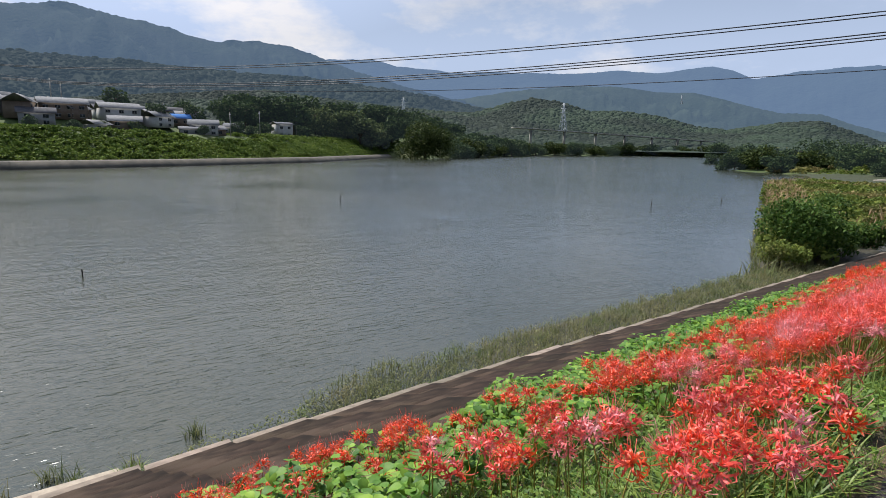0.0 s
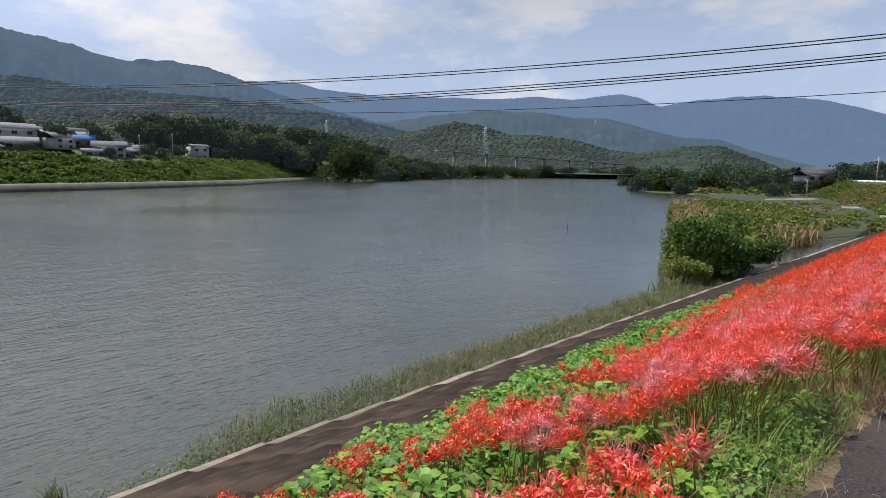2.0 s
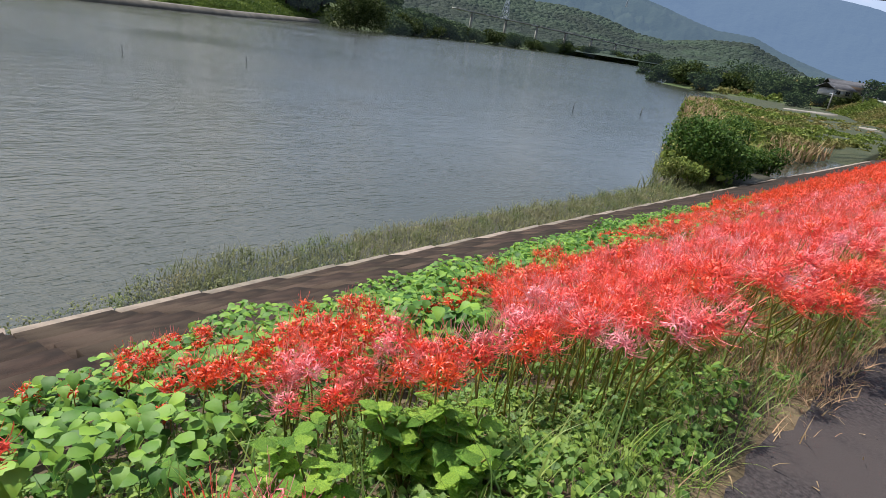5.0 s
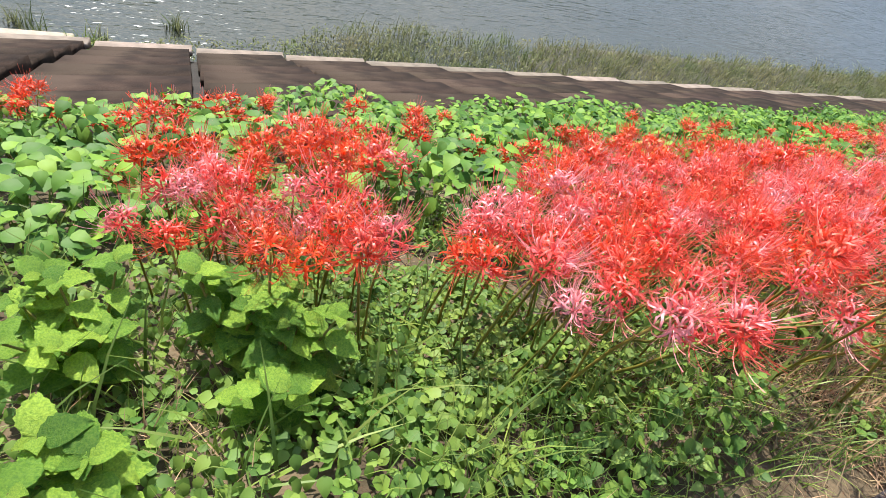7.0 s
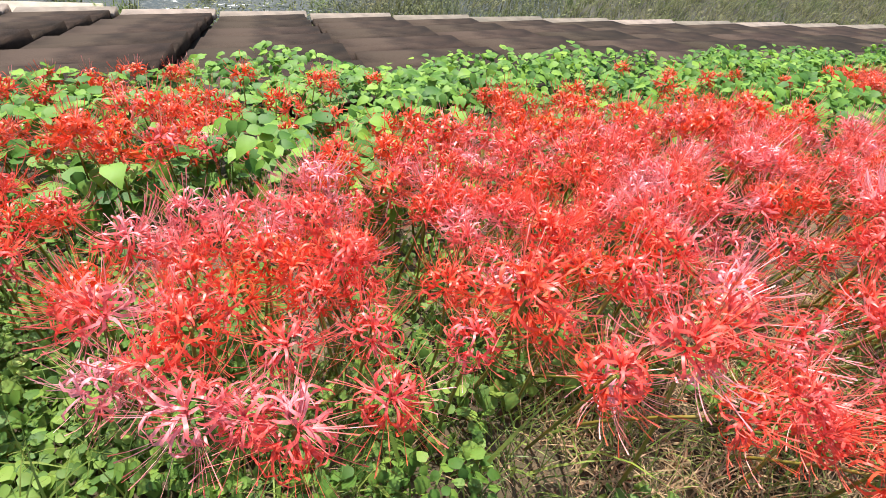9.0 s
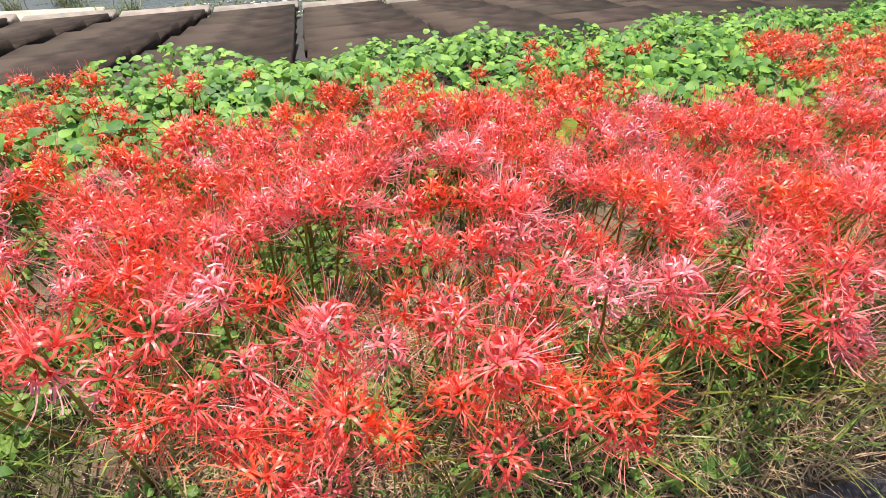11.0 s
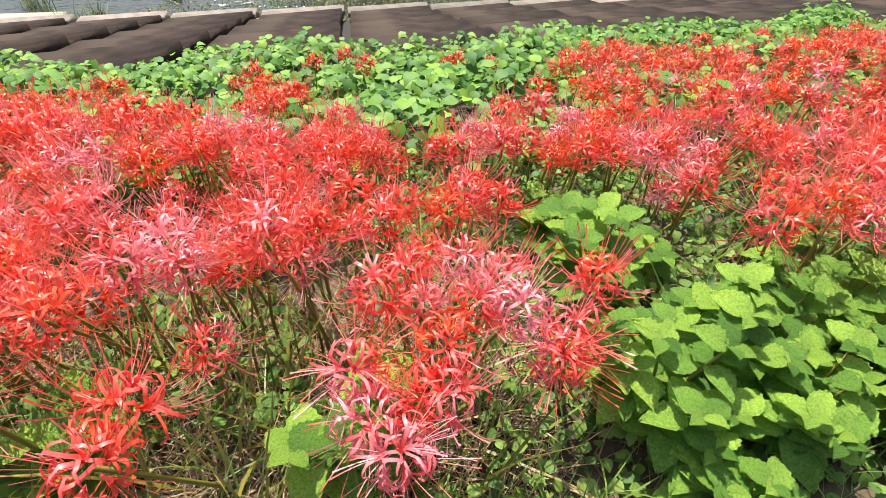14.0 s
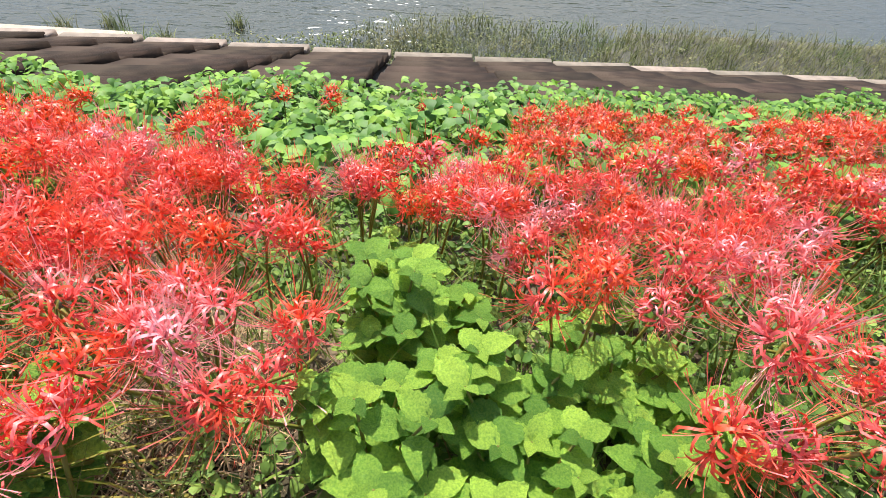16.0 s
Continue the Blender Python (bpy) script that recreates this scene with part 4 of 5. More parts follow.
def tree(name, x, y, width, tall, leaves, size, mat, label, seed, z=None, lobes=9, group="", trunk=0.25, depth=1.0):
    z = float(height(np.array([x]), np.array([y]))[0]) - 0.1 if z is None else z
    ob = holder(name, (x, y, z), label, "tree" if "tree" in name else "bush", group)
    r = random.Random(seed)
    limbs = [tube([(0, 0, 0), (0.02 * tall, 0, tall * 0.3), (0, 0.02 * tall, tall * 0.62)], [tall * 0.028, tall * 0.02, tall * 0.008], 6)]
    for i in range(4):
        a = r.uniform(0, 6.28)
        limbs.append(tube([(0, 0, tall * 0.22), (math.cos(a) * width * 0.14, math.sin(a) * width * 0.14, tall * 0.45), (math.cos(a) * width * 0.27, math.sin(a) * width * 0.27, tall * 0.6)], [tall * 0.013, tall * 0.009, tall * 0.004], 5))
    thing("trunk", join(*limbs), M_BARK, parent=ob)
    thing("crown", crown(leaves, lobes_of(width, tall, lobes, seed, trunk), size, seed), mat, parent=ob)
    return ob




def behind(deg, dist):
    """A bearing and a distance as where the shore lies 225 m off; returns place, ground and how much farther it really is."""
    a, r0 = radians(deg), dist
    if deg > 55:
        r = np.arange(150, 600, 1.0)
        out = shore_distance(-np.sin(a) * r, np.cos(a) * r)
        r0 = float(r[np.nonzero(out < 0)[0][-1]]) + dist - 225 + 12
    x, y = -math.sin(a) * r0, math.cos(a) * r0
    return x, y, float(height(np.array([x]), np.array([y]))[0]) - 0.3, r0 / dist


# the bush and the marsh vegetation on the point
tree("bush", -17.6, 48.6, 7.8, 5.4, 8000, 0.27, M_BUSH, "dense dark green bush at the water's edge", 3, -6.5, 9, "", 0.08)
tree("bush", -15.9, 55.5, 5.0, 3.0, 3200, 0.24, M_BUSH, "dense dark green bush on the marshy point", 4, -6.5, 7, "", 0.08)
tree("bush", -21.5, 57.0, 6.4, 3.8, 3600, 0.24, M_BUSH, "spreading green bush on the marshy point", 5, -6.5, 7, "", 0.08)
tree("bush", -17.2, 43.2, 3.8, 2.3, 2000, 0.2, M_PALEBUSH, "low scrubby bush beside the concrete bank", 6, -6.5, 5, "", 0.08)


def marsh():
    n = 2600
    x, y = rng.uniform(-75, -14, n), rng.uniform(44, 165, n)
    d = shore_distance(x, y)
    e = x - bend(y)
    keep = (d > 0.6) & (e < -16.2) & ~((y < 92) & (e > -18.6) & (y > 54))
    x, y = x[keep], y[keep]
    parts = []
    for i, (a, b) in enumerate(zip(x, y)):
        w, t = rng.uniform(2.6, 5.5), rng.uniform(0.7, 2.1)
        s = crown(190, lobes_of(w, t, 4, i, 0.05), 0.401, i, 0.7)
        parts.append((s[0] + np.array([a, b, -6.4]), s[1], s[2]))
    thing("marsh_plants", join(*parts), M_PALEBUSH, "low tangled yellow-green marsh plants on the point", "plants", "stuff")
    k = 6000
    x, y = rng.uniform(-36, -16, k), rng.uniform(38, 80, k)
    d = shore_distance(x, y)
    q = (d > -0.3) & (d < 3.5)
    x, y = x[q], y[q]
    s = scatter(blade_shape(0.4, 0.07), turns(rng.uniform(0, 6.28, len(x)), -np.abs(rng.normal(0, .3, len(x))), rng.uniform(0.6, 1.6, len(x))), np.stack([x, y, np.full(len(x), -6.75)], 1))
    thing("reed_fringe", s, M_REED, "grey-green reeds fringing the point", "reeds", "stuff")
    k = 14000
    x, y = rng.uniform(-70, -14, k), rng.uniform(50, 160, k)
    d, e = shore_distance(x, y), x - bend(y)
    q = ((d > 0.2) & (d < 5.5) & (e < -17) & (y > 66)) | ((np.abs(y - 76) < 9) & (np.abs(e + 19.5) < 2.4))
    x, y = x[q], y[q]
    s = scatter(blade_shape(0.3, 0.10), turns(rng.uniform(0, 6.28, len(x)), -np.abs(rng.normal(0, .2, len(x))), rng.uniform(1.5, 2.7, len(x))), np.stack([x, y, np.full(len(x), -6.5)], 1))
    thing("reed_bed", s, M_DRY, "pale straw-coloured reed bed along the point", "reeds", "stuff")


marsh()
# islets and the shrubs along the far shore
ISLETS = [(-118, 262, 17, 9), (-131, 268, 14, 7), (-104, 250, 13, 6), (-96, 262, 14, 8), (-150, 330, 22, 10), (-178, 380, 24, 10), (-205, 430, 26, 10), (-80, 262, 16, 9), (-66, 258, 16, 10), (-52, 262, 18, 11), (-92, 300, 20, 12), (-120, 330, 24, 12), (-40, 275, 16, 10)]
for i, (x, y, w, t) in enumerate(ISLETS):
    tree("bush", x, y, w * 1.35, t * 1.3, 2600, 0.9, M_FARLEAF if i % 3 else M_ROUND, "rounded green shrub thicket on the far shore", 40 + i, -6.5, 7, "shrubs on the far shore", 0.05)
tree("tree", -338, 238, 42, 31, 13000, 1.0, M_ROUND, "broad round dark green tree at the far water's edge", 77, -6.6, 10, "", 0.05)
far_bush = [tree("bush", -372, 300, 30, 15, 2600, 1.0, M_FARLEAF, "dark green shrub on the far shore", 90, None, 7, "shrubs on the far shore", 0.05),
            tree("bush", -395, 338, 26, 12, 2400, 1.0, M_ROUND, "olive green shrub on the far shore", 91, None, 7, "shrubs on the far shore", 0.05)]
SHORELINE = [(-345, 285), (-366, 308), (-390, 345), (-415, 385), (-438, 420), (-462, 465), (-474, 505), (-480, 545), (-486, 585), (-492, 640), (-503, 690), (-515, 740), (-508, 795), (-462, 815), (-420, 828)]
OTHER = [(-375, 800), (-345, 730), (-315, 670), (-285, 610), (-258, 550), (-235, 500), (-215, 460), (-195, 420), (-178, 385), (-162, 350), (-148, 318), (-136, 292), (-118, 285), (-98, 280), (-78, 270), (-110, 320), (-140, 370), (-60, 240), (-46, 232), (-34, 225), (-70, 215)]
for i, (x, y) in enumerate(OTHER):
    z = float(height(np.array([x + 8.0]), np.array([y]))[0]) - 0.3
    copy_thing(far_bush[i % 2], Matrix.Translation((x + 10, y + 4, z)) @ Euler((0, 0, i * 1.9)).to_matrix().to_4x4() @ Matrix.Scale((0.55 + 0.3 * ((i * 37) % 10) / 10) * (0.5 + y / 900), 4))
for i, (x, y) in enumerate(SHORELINE):
    for k in range(2):
        z = float(height(np.array([x - 9.0 * k]), np.array([y]))[0])
        copy_thing(far_bush[(i + k) % 2], Matrix.Translation((x - 12 - 14 * k, y + 8 * k, z)) @ Euler((0, 0, i * 1.9 + k)).to_matrix().to_4x4() @ Matrix.Scale(1.15 + 0.55 * ((i * 37 + k * 11) % 10) / 10, 4))

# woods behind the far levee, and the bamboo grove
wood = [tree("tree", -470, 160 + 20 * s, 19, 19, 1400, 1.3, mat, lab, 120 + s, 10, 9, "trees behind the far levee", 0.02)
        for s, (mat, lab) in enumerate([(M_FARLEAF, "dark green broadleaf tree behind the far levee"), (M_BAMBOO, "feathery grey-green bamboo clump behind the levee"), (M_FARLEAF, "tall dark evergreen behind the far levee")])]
r = random.Random(5)
for i in range(92):
    a = radians(73.5 - 29 * (i % 46) / 46.0 + r.uniform(-.4, .4))
    back = 0 if i < 46 else 1
    base = np.interp(math.degrees(a), [44, 52, 58, 70, 78, 90], [640, 600, 470, 395, 365, 345])
    dist = base + 55 * back + r.uniform(-12, 12)
    x, y = -math.sin(a) * dist, math.cos(a) * dist
    z = float(height(np.array([x]), np.array([y]))[0]) - 0.3
    grow = np.interp(math.degrees(a), [44, 50, 56, 60, 68, 76, 88], [0.75, 0.95, 1.05, 1.15, 1.1, 0.8, 0.55]) * (1.0 + 0.18 * back)
    pick = 1 if 59 < math.degrees(a) < 67 and not back else r.choice((0, 0, 2))
    copy_thing(wood[pick], Matrix.Translation((x, y, z)) @ Euler((0, 0, r.uniform(0, 6.28))).to_matrix().to_4x4() @ Matrix.Scale(grow * r.uniform(0.9, 1.35), 4))
# small trees between the houses
for i, (deg, dist, g) in enumerate([(88.5, 262, .35), (85.5, 258, .3), (81, 262, .33), (79.3, 285, .6), (76.2, 290, .62), (74.5, 280, .4), (72.6, 270, .42), (70.2, 290, .5), (66.7, 310, .45), (82.3, 340, .8), (77.0, 330, .75), (87, 300, .3), (71.5, 262, .32), (75.5, 258, .28), (83.5, 262, .28)]):
    x, y, z, far = behind(deg, dist)
    g *= far
    copy_thing(wood[(i * 2) % 3 if i % 4 else 0], Matrix.Translation((x, y, z)) @ Euler((0, 0, i * 1.3)).to_matrix().to_4x4() @ Matrix.Scale(g, 4))
# trees by the houses along our own road
for i, (deg, dist, g, pick) in enumerate([(14.4, 262, .62, 0), (13.4, 255, .5, 2), (12.6, 262, .55, 0), (10.4, 235, .42, 0), (9.6, 225, .36, 2), (8.2, 230, .4, 0), (6.4, 215, .34, 2), (4.2, 160, .36, 0), (3.4, 150, .36, 0), (2.2, 140, .42, 2), (1.0, 140, .4, 0),
                                          (17.5, 300, .55, 0), (18.5, 320, .5, 2), (20, 340, .6, 0), (22, 360, .6, 0), (24, 390, .6, 2), (26, 420, .6, 0), (28, 440, .6, 0), (15.8, 280, .5, 2)]):
    a = radians(deg)
    x, y = -math.sin(a) * dist, math.cos(a) * dist
    copy_thing(wood[pick], Matrix.Translation((x, y, float(height(np.array([x]), np.array([y]))[0]) - 0.3)) @ Euler((0, 0, i * 1.3)).to_matrix().to_4x4() @ Matrix.Scale(g, 4))


def scrub(n, line, side, reach, mat, name, label, grow=1.0):
    """Lumps of scrub along a shore, on its land side."""
    line = np.array(line, float)
    step = np.concatenate([[0], np.cumsum(np.hypot(*np.diff(line, axis=0).T))])
    s = rng.uniform(0, step[-1], n)
    x, y = np.interp(s, step, line[:, 0]), np.interp(s, step, line[:, 1])
    off = rng.uniform(reach[0], reach[1], n)
    x, y = x + off * side[0], y + off * side[1]
    z = height(x, y)
    keep = z > WATER - 0.2
    x, y, z = x[keep], y[keep], z[keep]
    parts, k = [], rng.integers(0, 6, len(x))
    for i in range(6):
        q = k == i
        parts.append(scatter(SCRUB[i], turns(rng.uniform(0, 6.28, q.sum()), np.zeros(q.sum()), rng.uniform(.6, 1.25, q.sum()) * grow), np.stack([x[q], y[q], z[q] - 0.2], 1)))
    thing(name, join(*parts), mat, label, "plants", "stuff")


SCRUB = [crown(85, lobes_of(6.5, 2.0, 4, 300 + i, 0.05), 0.62, 300 + i, 0.7) for i in range(6)]
scrub(2300, [(-196, -60), (-226, 50), (-268, 122), (-300, 155)], (-0.9, 0.42), (4, 44), M_LEVEE, "levee_plants", "thick bright green vines and scrub on the far levee", 1.0)
scrub(1300, [(-262, 112), (-380, 236), (-400, 262)], (-0.72, -0.69), (4, 44), M_LEVEE, "levee_plants", "bright green vines and grass on the levee beside the woods", 1.0)
scrub(1100, [(-88, 235), (-125, 255), (-138, 290), (-250, 520), (-400, 830)], (0.9, 0.3), (1, 90), M_PALEBUSH, "shore_scrub", "olive green scrub along the pond's upper shore", 1.5)
scrub(450, [(-530, 760), (-520, 795), (-400, 840), (-370, 790)], (0.15, 0.99), (0, 90), M_PALEBUSH, "far_scrub", "olive green scrub at the pond's far end", 3.2)
scrub(1500, [(float(bend(np.array(float(y)))) - 14, y) for y in (92, 115, 140, 165, 190, 215, 240)], (0.98, -0.2), (0, 12.5), M_PALEBUSH, "bank_scrub", "rough yellow-green grass on the bank below the road", 0.52)
# the concrete foot of the far levee
edge = np.array([(-199, -60), (-205, 0), (-226, 50), (-268, 122), (-380, 236)], float)
for (ax, ay), (bx, by) in zip(edge[:-1], edge[1:]):
    d = np.array([bx - ax, by - ay]) / np.hypot(bx - ax, by - ay)
    n2 = np.array([-d[1], d[0]])
    p = np.array([(ax, ay), (bx, by)])
    sec = [(-0.5, -7.4), (-0.35, -6.3), (1.5, -4.5), (3.2, -4.2), (3.2, -7.4)]
    v = np.array([(*(q + n2 * o), z) for q in p for o, z in sec])
    k = len(sec)
    f = np.array([t for i in range(k) for j in [(i + 1) % k] for t in ((i, j, k + j), (i, k + j, k + i))])
    thing("levee_wall", (v, f, 0), M_WALLFOOT, "low weathered concrete wall at the far levee's foot", "wall", "structure")


# ---------------------------------------------------------------- houses, poles, pylons, viaduct, wires
def house(deg, dist, w, d, tall, roof_tall, wall, roof, label, turn=0.0, storeys=2, z=None):
    a = radians(deg)
    x, y, z0, far = behind(deg, dist)
    z = z0 if z is None else z
    k = 0.95 * far if deg > 55 else 1.0
    w, d, tall, roof_tall = w * k, d * k, tall * k, roof_tall * k
    ob = holder("house", (x, y, z), label, "house", "houses of the village")
    ob.rotation_euler = (0, 0, a + turn)
    thing("wall", box(-w / 2, -d / 2, 0, w / 2, d / 2, tall), wall, parent=ob)
    o, t = 0.7, 0.25
    v = np.array([(sx * (w / 2 + o), sy * (d / 2 + o), tall - 0.1 + h) for h in (0, t) for sx in (-1, 1) for sy in (-1, 1)] + [(sx * (w / 2 + o), 0, tall + roof_tall + h) for h in (0, t) for sx in (-1, 1)])
    f = [(4, 6, 9), (4, 9, 8), (5, 8, 9), (5, 9, 7), (0, 8, 10 - 2), (0, 4, 8), (1, 8, 5), (2, 9, 6), (3, 7, 9), (0, 2, 6), (0, 6, 4), (1, 5, 7), (1, 7, 3), (0, 1, 8), (2, 9, 3), (0, 3, 1), (0, 2, 3)]
    thing("roof", (v, np.array([q for q in f if len(set(q)) == 3]), 0), roof, parent=ob)
    for s in range(storeys):
        n = max(2, int(w / 4))
        for i in range(n):
            cx, cz = -w / 2 + w * (i + 0.5) / n, tall * (s + 0.52) / storeys
            win = thing("window", box(cx - 0.85, -d / 2 - 0.07, cz - 0.6, cx + 0.85, -d / 2 + 0.02, cz + 0.6), M_GLASS, parent=ob)
            thing("frame", join(box(cx - 1, -d / 2 - 0.1, cz - 0.72, cx + 1, -d / 2 + 0.02, cz - 0.6), box(cx - 1, -d / 2 - 0.1, cz + 0.6, cx + 1, -d / 2 + 0.02, cz + 0.72), box(cx - 0.04, -d / 2 - 0.1, cz - 0.6, cx + 0.04, -d / 2 + 0.02, cz + 0.6)), M_WALLS[1], parent=win)
    return ob


WA, GA, BA = M_WALLS
RT, RP, RB, RD = M_ROOFS
house(68.6, 292, 8.5, 7, 7.0, 1.2, WA, RT, "white two-storey house with a grey roof behind the levee", 0.5)
house(82.2, 285, 16, 9, 6.2, 2.6, WA, RP, "two-storey pale plastered house with a light grey roof", 0.25)
house(86.2, 280, 17, 10, 6.6, 2.6, BA, RP, "dark timber house with a pale tiled roof", 0.1)
house(89.0, 276, 12, 9, 6.8, 3.0, BA, RP, "dark gabled house with a pale tiled roof", 1.35)
house(91.5, 280, 13, 9, 6.2, 2.4, GA, RP, "grey house with a light tiled roof", 0.2)
house(84.0, 262, 9, 7, 3.0, 1.8, GA, RP, "low shed with a pale gabled roof", 0.9, 1)
house(77.9, 292, 13, 8, 3.4, 2.2, BA, RB, "low house with a bright blue roof", 0.15, 1)
house(80.0, 300, 8, 7, 4.2, 2.2, GA, RP, "small grey house with a pale roof", 0.9)
house(74.9, 272, 11, 7, 2.8, 2.0, BA, RP, "low house with a pale grey roof", 0.4, 1)
house(73.0, 285, 9, 7, 3.4, 2.0, GA, RT, "small house with a grey tiled roof", -0.3, 1)
house(76.6, 268, 9, 6, 2.6, 1.2, GA, RP, "low shed with a pale roof", 0.1, 1)
for i in range(14):
    house(75.5 + 1.25 * i, 268 + 13 * ((i * 7) % 5), 12, 8, 4.8, 2.4, (WA, GA, BA)[i % 3], (RT, RP, RD, RT)[i % 4], ("white", "grey", "brown")[i % 3] + " village house with a tiled roof on rising ground", 0.3 * (i % 5), 2)
house(12.2, 258, 13, 8, 4.0, 1.6, BA, RD, "large dark house with a grey tiled roof beside the road", 0.3, 1, -0.4)
house(12.9, 240, 8, 6, 2.4, 1.6, WA, RD, "low house with a grey hipped roof beside the road", 0.8, 1, -0.4)
house(9.4, 245, 8, 5, 2.6, 1.0, WA, RT, "low white building beside the road", 0.2, 1, -0.4)
house(7.6, 235, 7, 5, 2.2, 0.8, GA, RT, "long low white shed beside the road", 0.1, 1, -0.6)
house(5.0, 128, 1.7, 1.5, 1.0, 0.5, WA, RB, "small white shed with a bright blue roof", 0.3, 1, -1.6)
# white wall along the road
for k in range(26):
    y = 104 + 5.0 * k
    v, f, m = box(-0.10, 0, 0, 0.10, 4.92, 0.6)
    ob = thing("guard_wall", (v, f, m), M_WHITE, "white-painted low guard wall along the road", "guard wall", group="white guard wall segments")
    x0, x1 = float(bend(y)), float(bend(y + 5))
    ob.location, ob.rotation_euler = (x0 - 0.9, y, 0.0), (0, 0, math.atan2(-(x1 - x0), 5.0))
# pale gravel patches on the land before it
for x, y, w, d in ((-22, 150, 5, 5), (-13.5, 118, 2.5, 5), (-48, 196, 8, 5)):
    t = np.linspace(0, 6.283, 18, endpoint=False)
    q = 1 + 0.18 * np.sin(3 * t + x)
    v = np.array([(x, y, 0)] + [(x + w * c * k, y + d * s * k, 0) for c, s, k in zip(np.cos(t), np.sin(t), q)])
    v[:, 2] = height(v[:, 0], v[:, 1]) + 0.2
    v = np.concatenate([v, v[1:] * [1, 1, 0] + np.stack([0 * t, 0 * t, height(v[1:, 0], v[1:, 1]) - 0.3], 1)])
    f = np.array([(0, i + 1, (i + 1) % 18 + 1) for i in range(18)] + [q for i in range(18) for q in ((i + 1, i + 19, (i + 1) % 18 + 19), (i + 1, (i + 1) % 18 + 19, (i + 1) % 18 + 1))])
    thing("gravel_patch", (v, f, 0), M_TARP, "pale grey bare gravel patch on the low ground", "gravel", "stuff")

# the orange pole at the road's edge
ob = holder("mirror_post", (-1.62, 28.8, -0.33), "orange painted steel post holding a round traffic mirror", "mirror")
thing("post", tube([(0, 0, 0), (0.0, 0, 1.4), (0.0, 0, 1.95), (0.10, 0, 2.3), (0.34, 0, 2.5)], [0.035, 0.035, 0.035, 0.033, 0.03], 10), M_ORANGE, parent=ob, smooth=True)
thing("foot", tube([(0, 0, -0.1), (0, 0, 0.10)], [0.09, 0.09], 10), M_CONC, parent=ob)
rim = [(0.36 + 0.30 * math.cos(t), -0.06, 2.42 + 0.30 * math.sin(t)) for t in np.linspace(0, 6.283, 25)]
thing("rim", tube(rim, np.full(25, 0.022), 6), M_ORANGE, "orange mirror rim", parent=ob, smooth=True)
t = np.linspace(0, 6.283, 24, endpoint=False)
dome_v = np.array([(0.36, -0.11, 2.42)] + [(0.36 + q * math.cos(a), -0.06 - 0.05 * (1 - (q / 0.3) ** 2), 2.42 + q * math.sin(a)) for q in (0.15, 0.30) for a in t] + [(0.36, -0.02, 2.42)])
dome_f = [(0, i + 1, (i + 1) % 24 + 1) for i in range(24)] + [q for i in range(24) for j in [(i + 1) % 24] for q in ((i + 1, i + 25, j + 25), (i + 1, j + 25, j + 1))] + [(49, (i + 1) % 24 + 25, i + 25) for i in range(24)]
thing("mirror", (dome_v, np.array(dome_f), 0), M_MIRROR, "round convex mirror", parent=ob, smooth=True)
# stakes in the water
for x, y, t in ((-40.7, 3.0, 0.5), (-78, 24, 0.9), (-75.7, 38.3, 1.1), (-47.8, 74.3, 1.3), (-45.6, 90.2, 1.2)):
    thing("stake", tube([(x, y, WATER - 0.8), (x + 0.05, y + 0.03, WATER + t * 0.6), (x + 0.12, y, WATER + t)], [0.045, 0.04, 0.03], 6), M_WOOD, "dark weathered wooden stake standing in the pond", "stake", group="stakes in the pond")


def pylon(deg, dist, z, tall, wide):
    a = radians(deg)
    ob = holder("pylon", (-math.sin(a) * dist, math.cos(a) * dist, z), "grey steel lattice power pylon on the hillside", "pylon", "power pylons")
    ob.rotation_euler = (0, 0, a + 0.4)
    r0 = dist * 0.00045
    for sx in (-1, 1):
        for sy in (-1, 1):
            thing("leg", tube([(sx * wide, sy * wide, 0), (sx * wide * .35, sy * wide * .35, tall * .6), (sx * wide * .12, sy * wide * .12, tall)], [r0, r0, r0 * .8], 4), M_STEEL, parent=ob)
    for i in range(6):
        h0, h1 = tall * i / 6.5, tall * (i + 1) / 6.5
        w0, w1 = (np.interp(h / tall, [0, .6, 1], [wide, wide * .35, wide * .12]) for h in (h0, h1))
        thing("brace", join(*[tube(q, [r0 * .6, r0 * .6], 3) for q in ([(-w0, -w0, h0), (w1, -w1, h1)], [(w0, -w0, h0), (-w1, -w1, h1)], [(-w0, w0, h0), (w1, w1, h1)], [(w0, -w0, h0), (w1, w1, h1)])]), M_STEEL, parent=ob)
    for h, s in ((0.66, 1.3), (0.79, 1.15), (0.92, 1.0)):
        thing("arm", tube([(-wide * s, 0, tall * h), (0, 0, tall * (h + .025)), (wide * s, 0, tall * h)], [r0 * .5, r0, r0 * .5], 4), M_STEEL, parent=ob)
    return ob


pylon(41.4, 760, 24, 36, 4.2)
pylon(57.0, 900, 42, 34, 3.6)
pylon(6.9, 420, -3, 30, 2.8)
pylon(7.5, 420, -3, 14, 1.2)
pylon(30.9, 1500, 112, 22, 1.8)
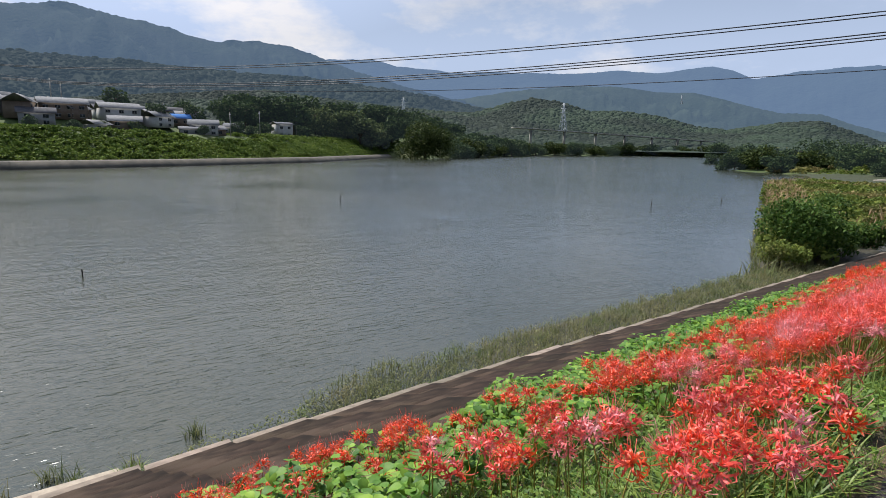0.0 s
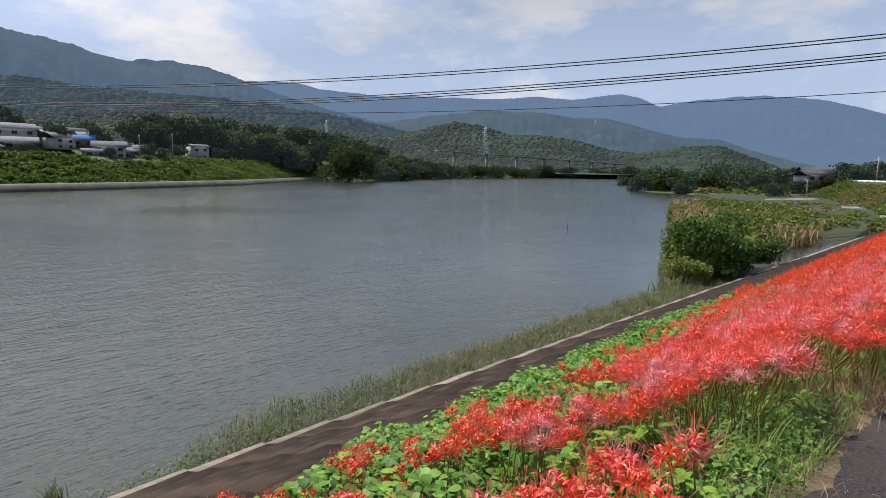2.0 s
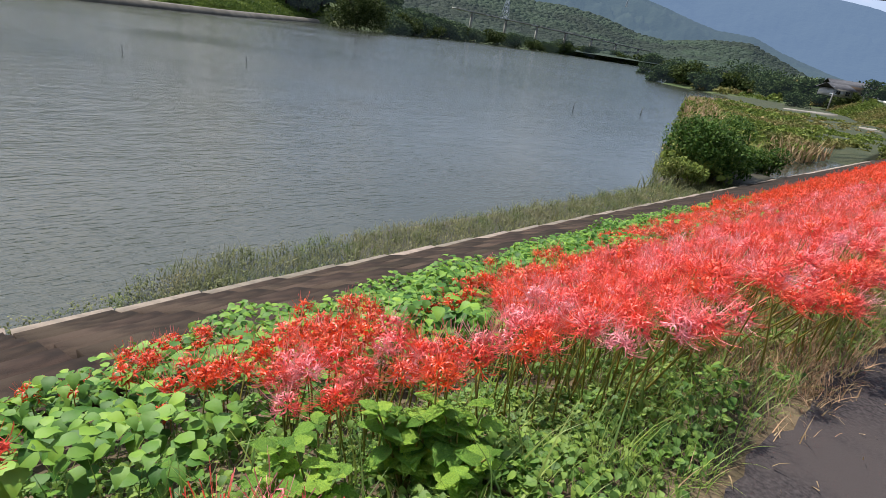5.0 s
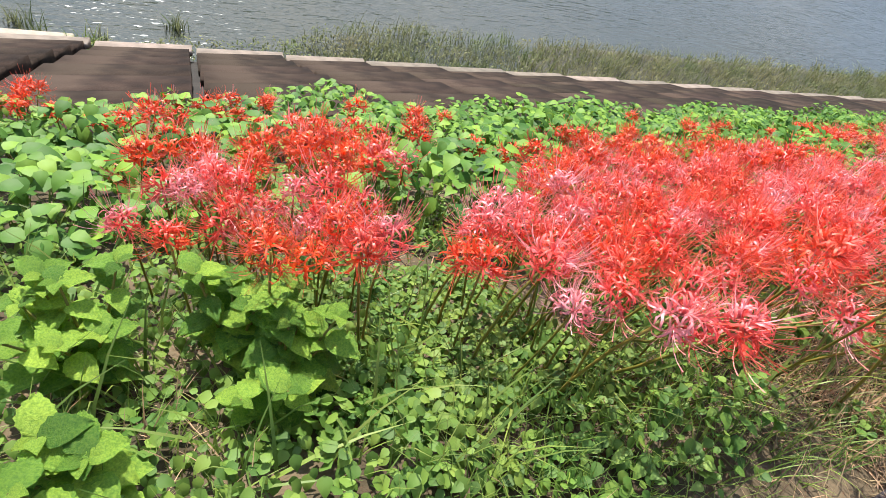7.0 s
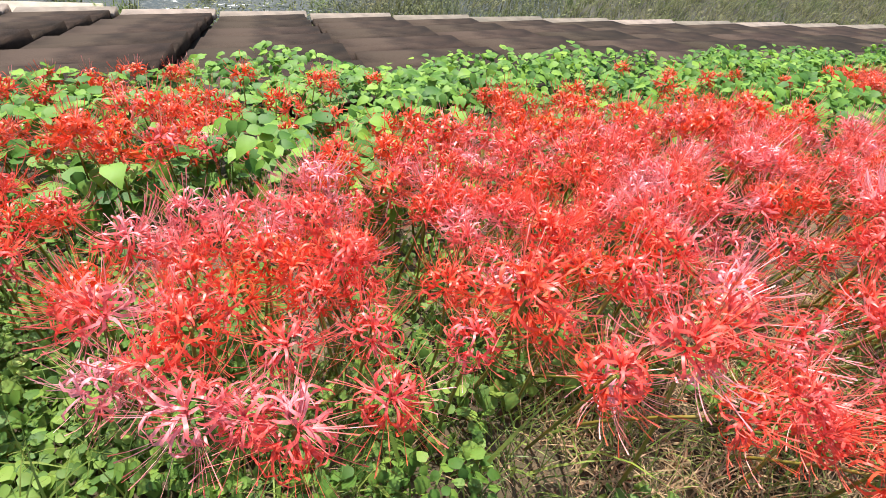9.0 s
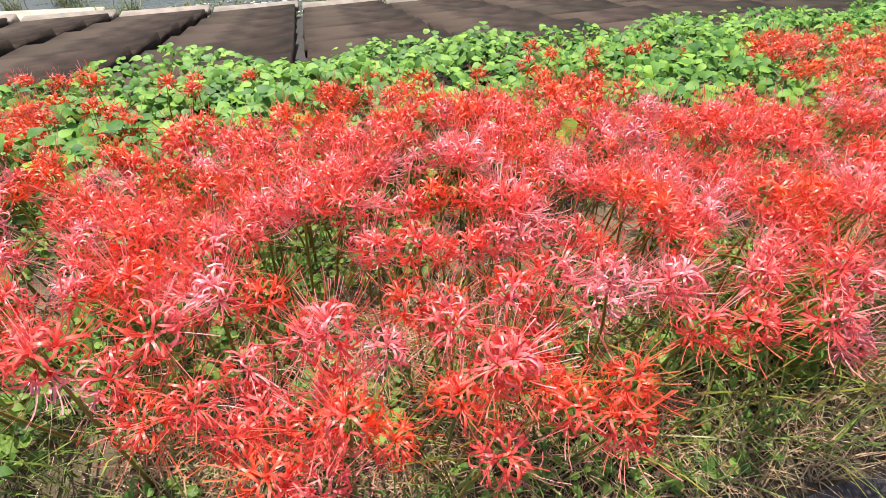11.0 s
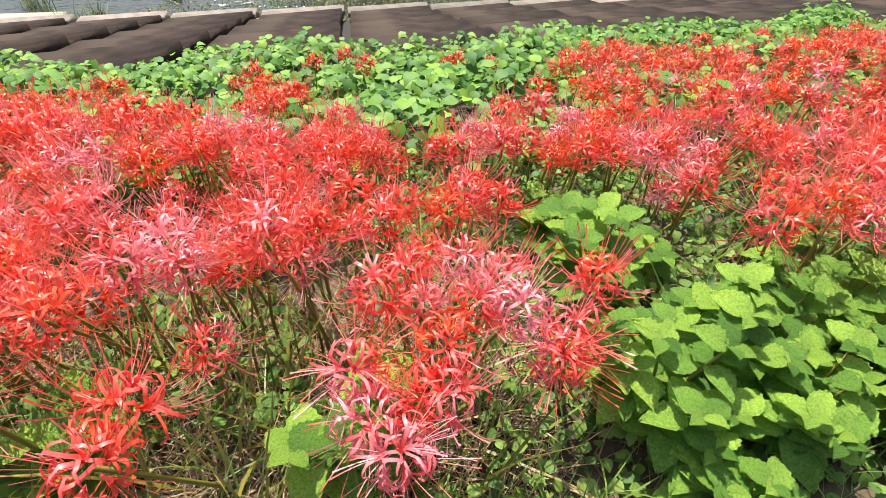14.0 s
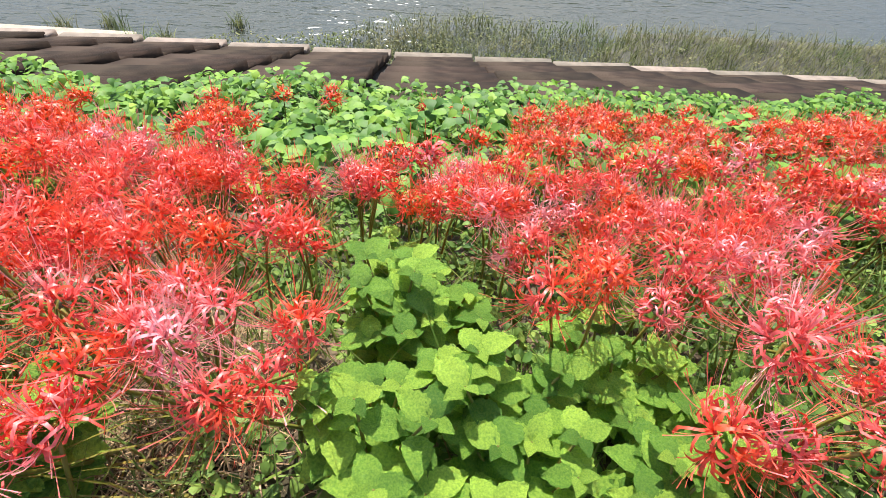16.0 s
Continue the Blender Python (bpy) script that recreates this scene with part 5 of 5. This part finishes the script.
# utility poles among the houses
for deg, dist, tall in ((86.9, 300, 15), (86.2, 302, 14), (90.6, 268, 12), (70.6, 286, 12), (78.7, 288, 10), (67.3, 330, 12), (73.2, 262, 10), (13.0, 235, 7), (10.9, 235, 6), (8.4, 220, 8)):
    x, y, z, far = behind(deg, dist)
    tall *= far
    ob = holder("utility_pole", (x, y, z), "grey concrete utility pole with a crossarm", "pole", "utility poles")
    thing("pole", tube([(0, 0, 0), (0, 0, tall)], [0.26, 0.18], 6), M_CONC, parent=ob)
    thing("crossarm", box(-1.0, -0.1, tall - 1.1, 1.0, 0.1, tall - 0.85), M_STEEL, parent=ob)

# the viaduct on the far hillside
ob = holder("viaduct", (0, 0, 0), "pale grey concrete road viaduct on piers below the hills", "bridge")
pa, pb = np.array([-math.sin(radians(46.2)) * 780, math.cos(radians(46.2)) * 780, 30.0]), np.array([-math.sin(radians(28)) * 1080, math.cos(radians(28)) * 1080, 19.0])
dv = (pb - pa) / 14
side = np.array([dv[1], -dv[0], 0]) / np.hypot(dv[0], dv[1]) * 4.5
for i in range(14):
    q0, q1 = pa + dv * i, pa + dv * (i + 1)
    v = np.array([q0 - side, q0 + side, q1 + side, q1 - side] + [p - np.array([0, 0, 1.7]) for p in (q0 - side, q0 + side, q1 + side, q1 - side)])
    f = np.array([(0, 1, 2), (0, 2, 3), (4, 6, 5), (4, 7, 6), (0, 5, 1), (0, 4, 5), (1, 6, 2), (1, 5, 6), (2, 7, 3), (2, 6, 7), (3, 4, 0), (3, 7, 4)])
    thing("deck", (v, f, 0), M_CONC, parent=ob)
    zb = float(height(q0[:1], q0[1:2])[0])
    if q0[2] - 2.6 > zb + 0.5 and i % 2:
        thing("pier", (box(q0[0] - 1.3, q0[1] - 1.3, zb - 1, q0[0] + 1.3, q0[1] + 1.3, q0[2] - 1.5)), M_CONC, parent=ob)

# overhead power lines across the pond
foot, way = np.array([-38.0, 81.6]), np.array([-0.906, -0.423])
for (a0, a1, a2), thick, offs in (((18.01, -0.0342, 0.00031), 0.08, (0.0, 0.5)), ((15.37, -0.0469, 0.00035), 0.08, (0.0, 0.45, 0.95)), ((11.48, -0.020, 0.00034), 0.055, (0.0,))):
    for o in offs:
        s = np.linspace(-110, 240, 70)
        h = a0 + a1 * s + a2 * s * s - o * 0.5 + 0.2 * (len(offs) > 1)
        base = foot + np.array([-0.423, 0.906]) * o * 2.2
        pts = np.stack([base[0] + way[0] * s, base[1] + way[1] * s, h], 1)
        thing("power_line", tube(pts, np.full(70, thick), 5), M_WIRE, "dark overhead power cable spanning the pond", "power line", group="overhead power lines")


# ---------------------------------------------------------------- the hills
def ridge(name, table, dist, depth, mat, label, rough, foot_z=0.0, trees=0.0):
    """A wooded ridge: its skyline by bearing and height, falling towards the viewer."""
    deg = np.arange(table[0][0], table[-1][0], -0.2)
    top = np.interp(-deg, [-a for a, _ in table], [e for _, e in table])
    rows = 26
    X, Y, Z = [], [], []
    for i in range(rows + 1):
        t = i / rows
        r0 = dist - depth * t
        fall = (1 - t) ** 1.35
        a = np.radians(deg)
        z = 1.5 + np.tan(np.radians(top)) * dist * fall
        spur = lumps(deg + 6 * t, 16 * t, 0.42, dist) * 0.7 + lumps(deg - 4 * t, 20 * t, 1.1, dist * 0.3) * 0.4 + lumps(deg, 30 * t, 2.9) * 0.16
        z = z + rough * spur * math.sin(math.pi * min(t * 1.15, 1)) * np.clip(z / 90, 0.1, 2.0)
        z = z + rough * 0.045 * (np.sin(deg * 7 + 29 * t) * np.cos(deg * 4.3 - 37 * t) + np.sin(deg * 11 - 53 * t)) * np.clip(z / 60, 0, 1.2) * (0.35 if i == 0 else 1)
        rr = r0 + spur * depth * 0.05
        X.append(-np.sin(a) * rr), Y.append(np.cos(a) * rr), Z.append(z * (1 - smooth(0.9, 1, t)) + foot_z * smooth(0.9, 1, t))
    X, Y, Z = np.array(X), np.array(Y), np.array(Z)
    i = np.arange(X.size).reshape(X.shape)
    f = np.stack([i[:-1, :-1].ravel(), i[:-1, 1:].ravel(), i[1:, 1:].ravel(), i[1:, :-1].ravel()], 1)
    ob = new(name, tri_mesh(name, np.stack([X, Y, Z], -1).reshape(-1, 3), f, mat, None, True))
    tagged(ob, label, "mountain", kind="structure")
    if trees:
        n = 22000
        a, c = rng.uniform(0, len(deg) - 1.01, n), rng.uniform(0, rows * 0.92, n)
        i0, j0 = c.astype(int), a.astype(int)
        u, w = (a - j0), (c - i0)
        P = np.stack([X, Y, Z], -1)
        p = (P[i0, j0] * (1 - u)[:, None] + P[i0, j0 + 1] * u[:, None]) * (1 - w)[:, None] + (P[i0 + 1, j0] * (1 - u)[:, None] + P[i0 + 1, j0 + 1] * u[:, None]) * w[:, None]
        big = trees * rng.uniform(0.6, 1.3, n) * (0.6 + 0.4 * lumps(a * 0.7, c, 1.3, 2.0) ** 2)
        v, f, m = scatter(CANOPY, turns(rng.uniform(0, 6.28, n), np.zeros(n), big), p)
        woods = new("woods", tri_mesh("woods", v, f, mat, None, True))
        woods.parent = ob
        tagged(woods, kind="stuff")


# a rounded, lumpy tree crown, for woods seen from afar
can_t = np.linspace(0, 6.283, 6, endpoint=False)
CANOPY = (np.array([(math.cos(a) * q * (1 + 0.15 * math.sin(3 * a + q)), math.sin(a) * q, h) for q, h in ((0.95, -0.25), (0.75, 0.26)) for a in can_t] + [(0.08, 0, 0.46)]),
          np.array([q for i in range(6) for j in [(i + 1) % 6] for q in ((i, j, j + 6), (i, j + 6, i + 6), (i + 6, j + 6, 12))]), 0)
# the blue haze on these ranges is a glow in their materials
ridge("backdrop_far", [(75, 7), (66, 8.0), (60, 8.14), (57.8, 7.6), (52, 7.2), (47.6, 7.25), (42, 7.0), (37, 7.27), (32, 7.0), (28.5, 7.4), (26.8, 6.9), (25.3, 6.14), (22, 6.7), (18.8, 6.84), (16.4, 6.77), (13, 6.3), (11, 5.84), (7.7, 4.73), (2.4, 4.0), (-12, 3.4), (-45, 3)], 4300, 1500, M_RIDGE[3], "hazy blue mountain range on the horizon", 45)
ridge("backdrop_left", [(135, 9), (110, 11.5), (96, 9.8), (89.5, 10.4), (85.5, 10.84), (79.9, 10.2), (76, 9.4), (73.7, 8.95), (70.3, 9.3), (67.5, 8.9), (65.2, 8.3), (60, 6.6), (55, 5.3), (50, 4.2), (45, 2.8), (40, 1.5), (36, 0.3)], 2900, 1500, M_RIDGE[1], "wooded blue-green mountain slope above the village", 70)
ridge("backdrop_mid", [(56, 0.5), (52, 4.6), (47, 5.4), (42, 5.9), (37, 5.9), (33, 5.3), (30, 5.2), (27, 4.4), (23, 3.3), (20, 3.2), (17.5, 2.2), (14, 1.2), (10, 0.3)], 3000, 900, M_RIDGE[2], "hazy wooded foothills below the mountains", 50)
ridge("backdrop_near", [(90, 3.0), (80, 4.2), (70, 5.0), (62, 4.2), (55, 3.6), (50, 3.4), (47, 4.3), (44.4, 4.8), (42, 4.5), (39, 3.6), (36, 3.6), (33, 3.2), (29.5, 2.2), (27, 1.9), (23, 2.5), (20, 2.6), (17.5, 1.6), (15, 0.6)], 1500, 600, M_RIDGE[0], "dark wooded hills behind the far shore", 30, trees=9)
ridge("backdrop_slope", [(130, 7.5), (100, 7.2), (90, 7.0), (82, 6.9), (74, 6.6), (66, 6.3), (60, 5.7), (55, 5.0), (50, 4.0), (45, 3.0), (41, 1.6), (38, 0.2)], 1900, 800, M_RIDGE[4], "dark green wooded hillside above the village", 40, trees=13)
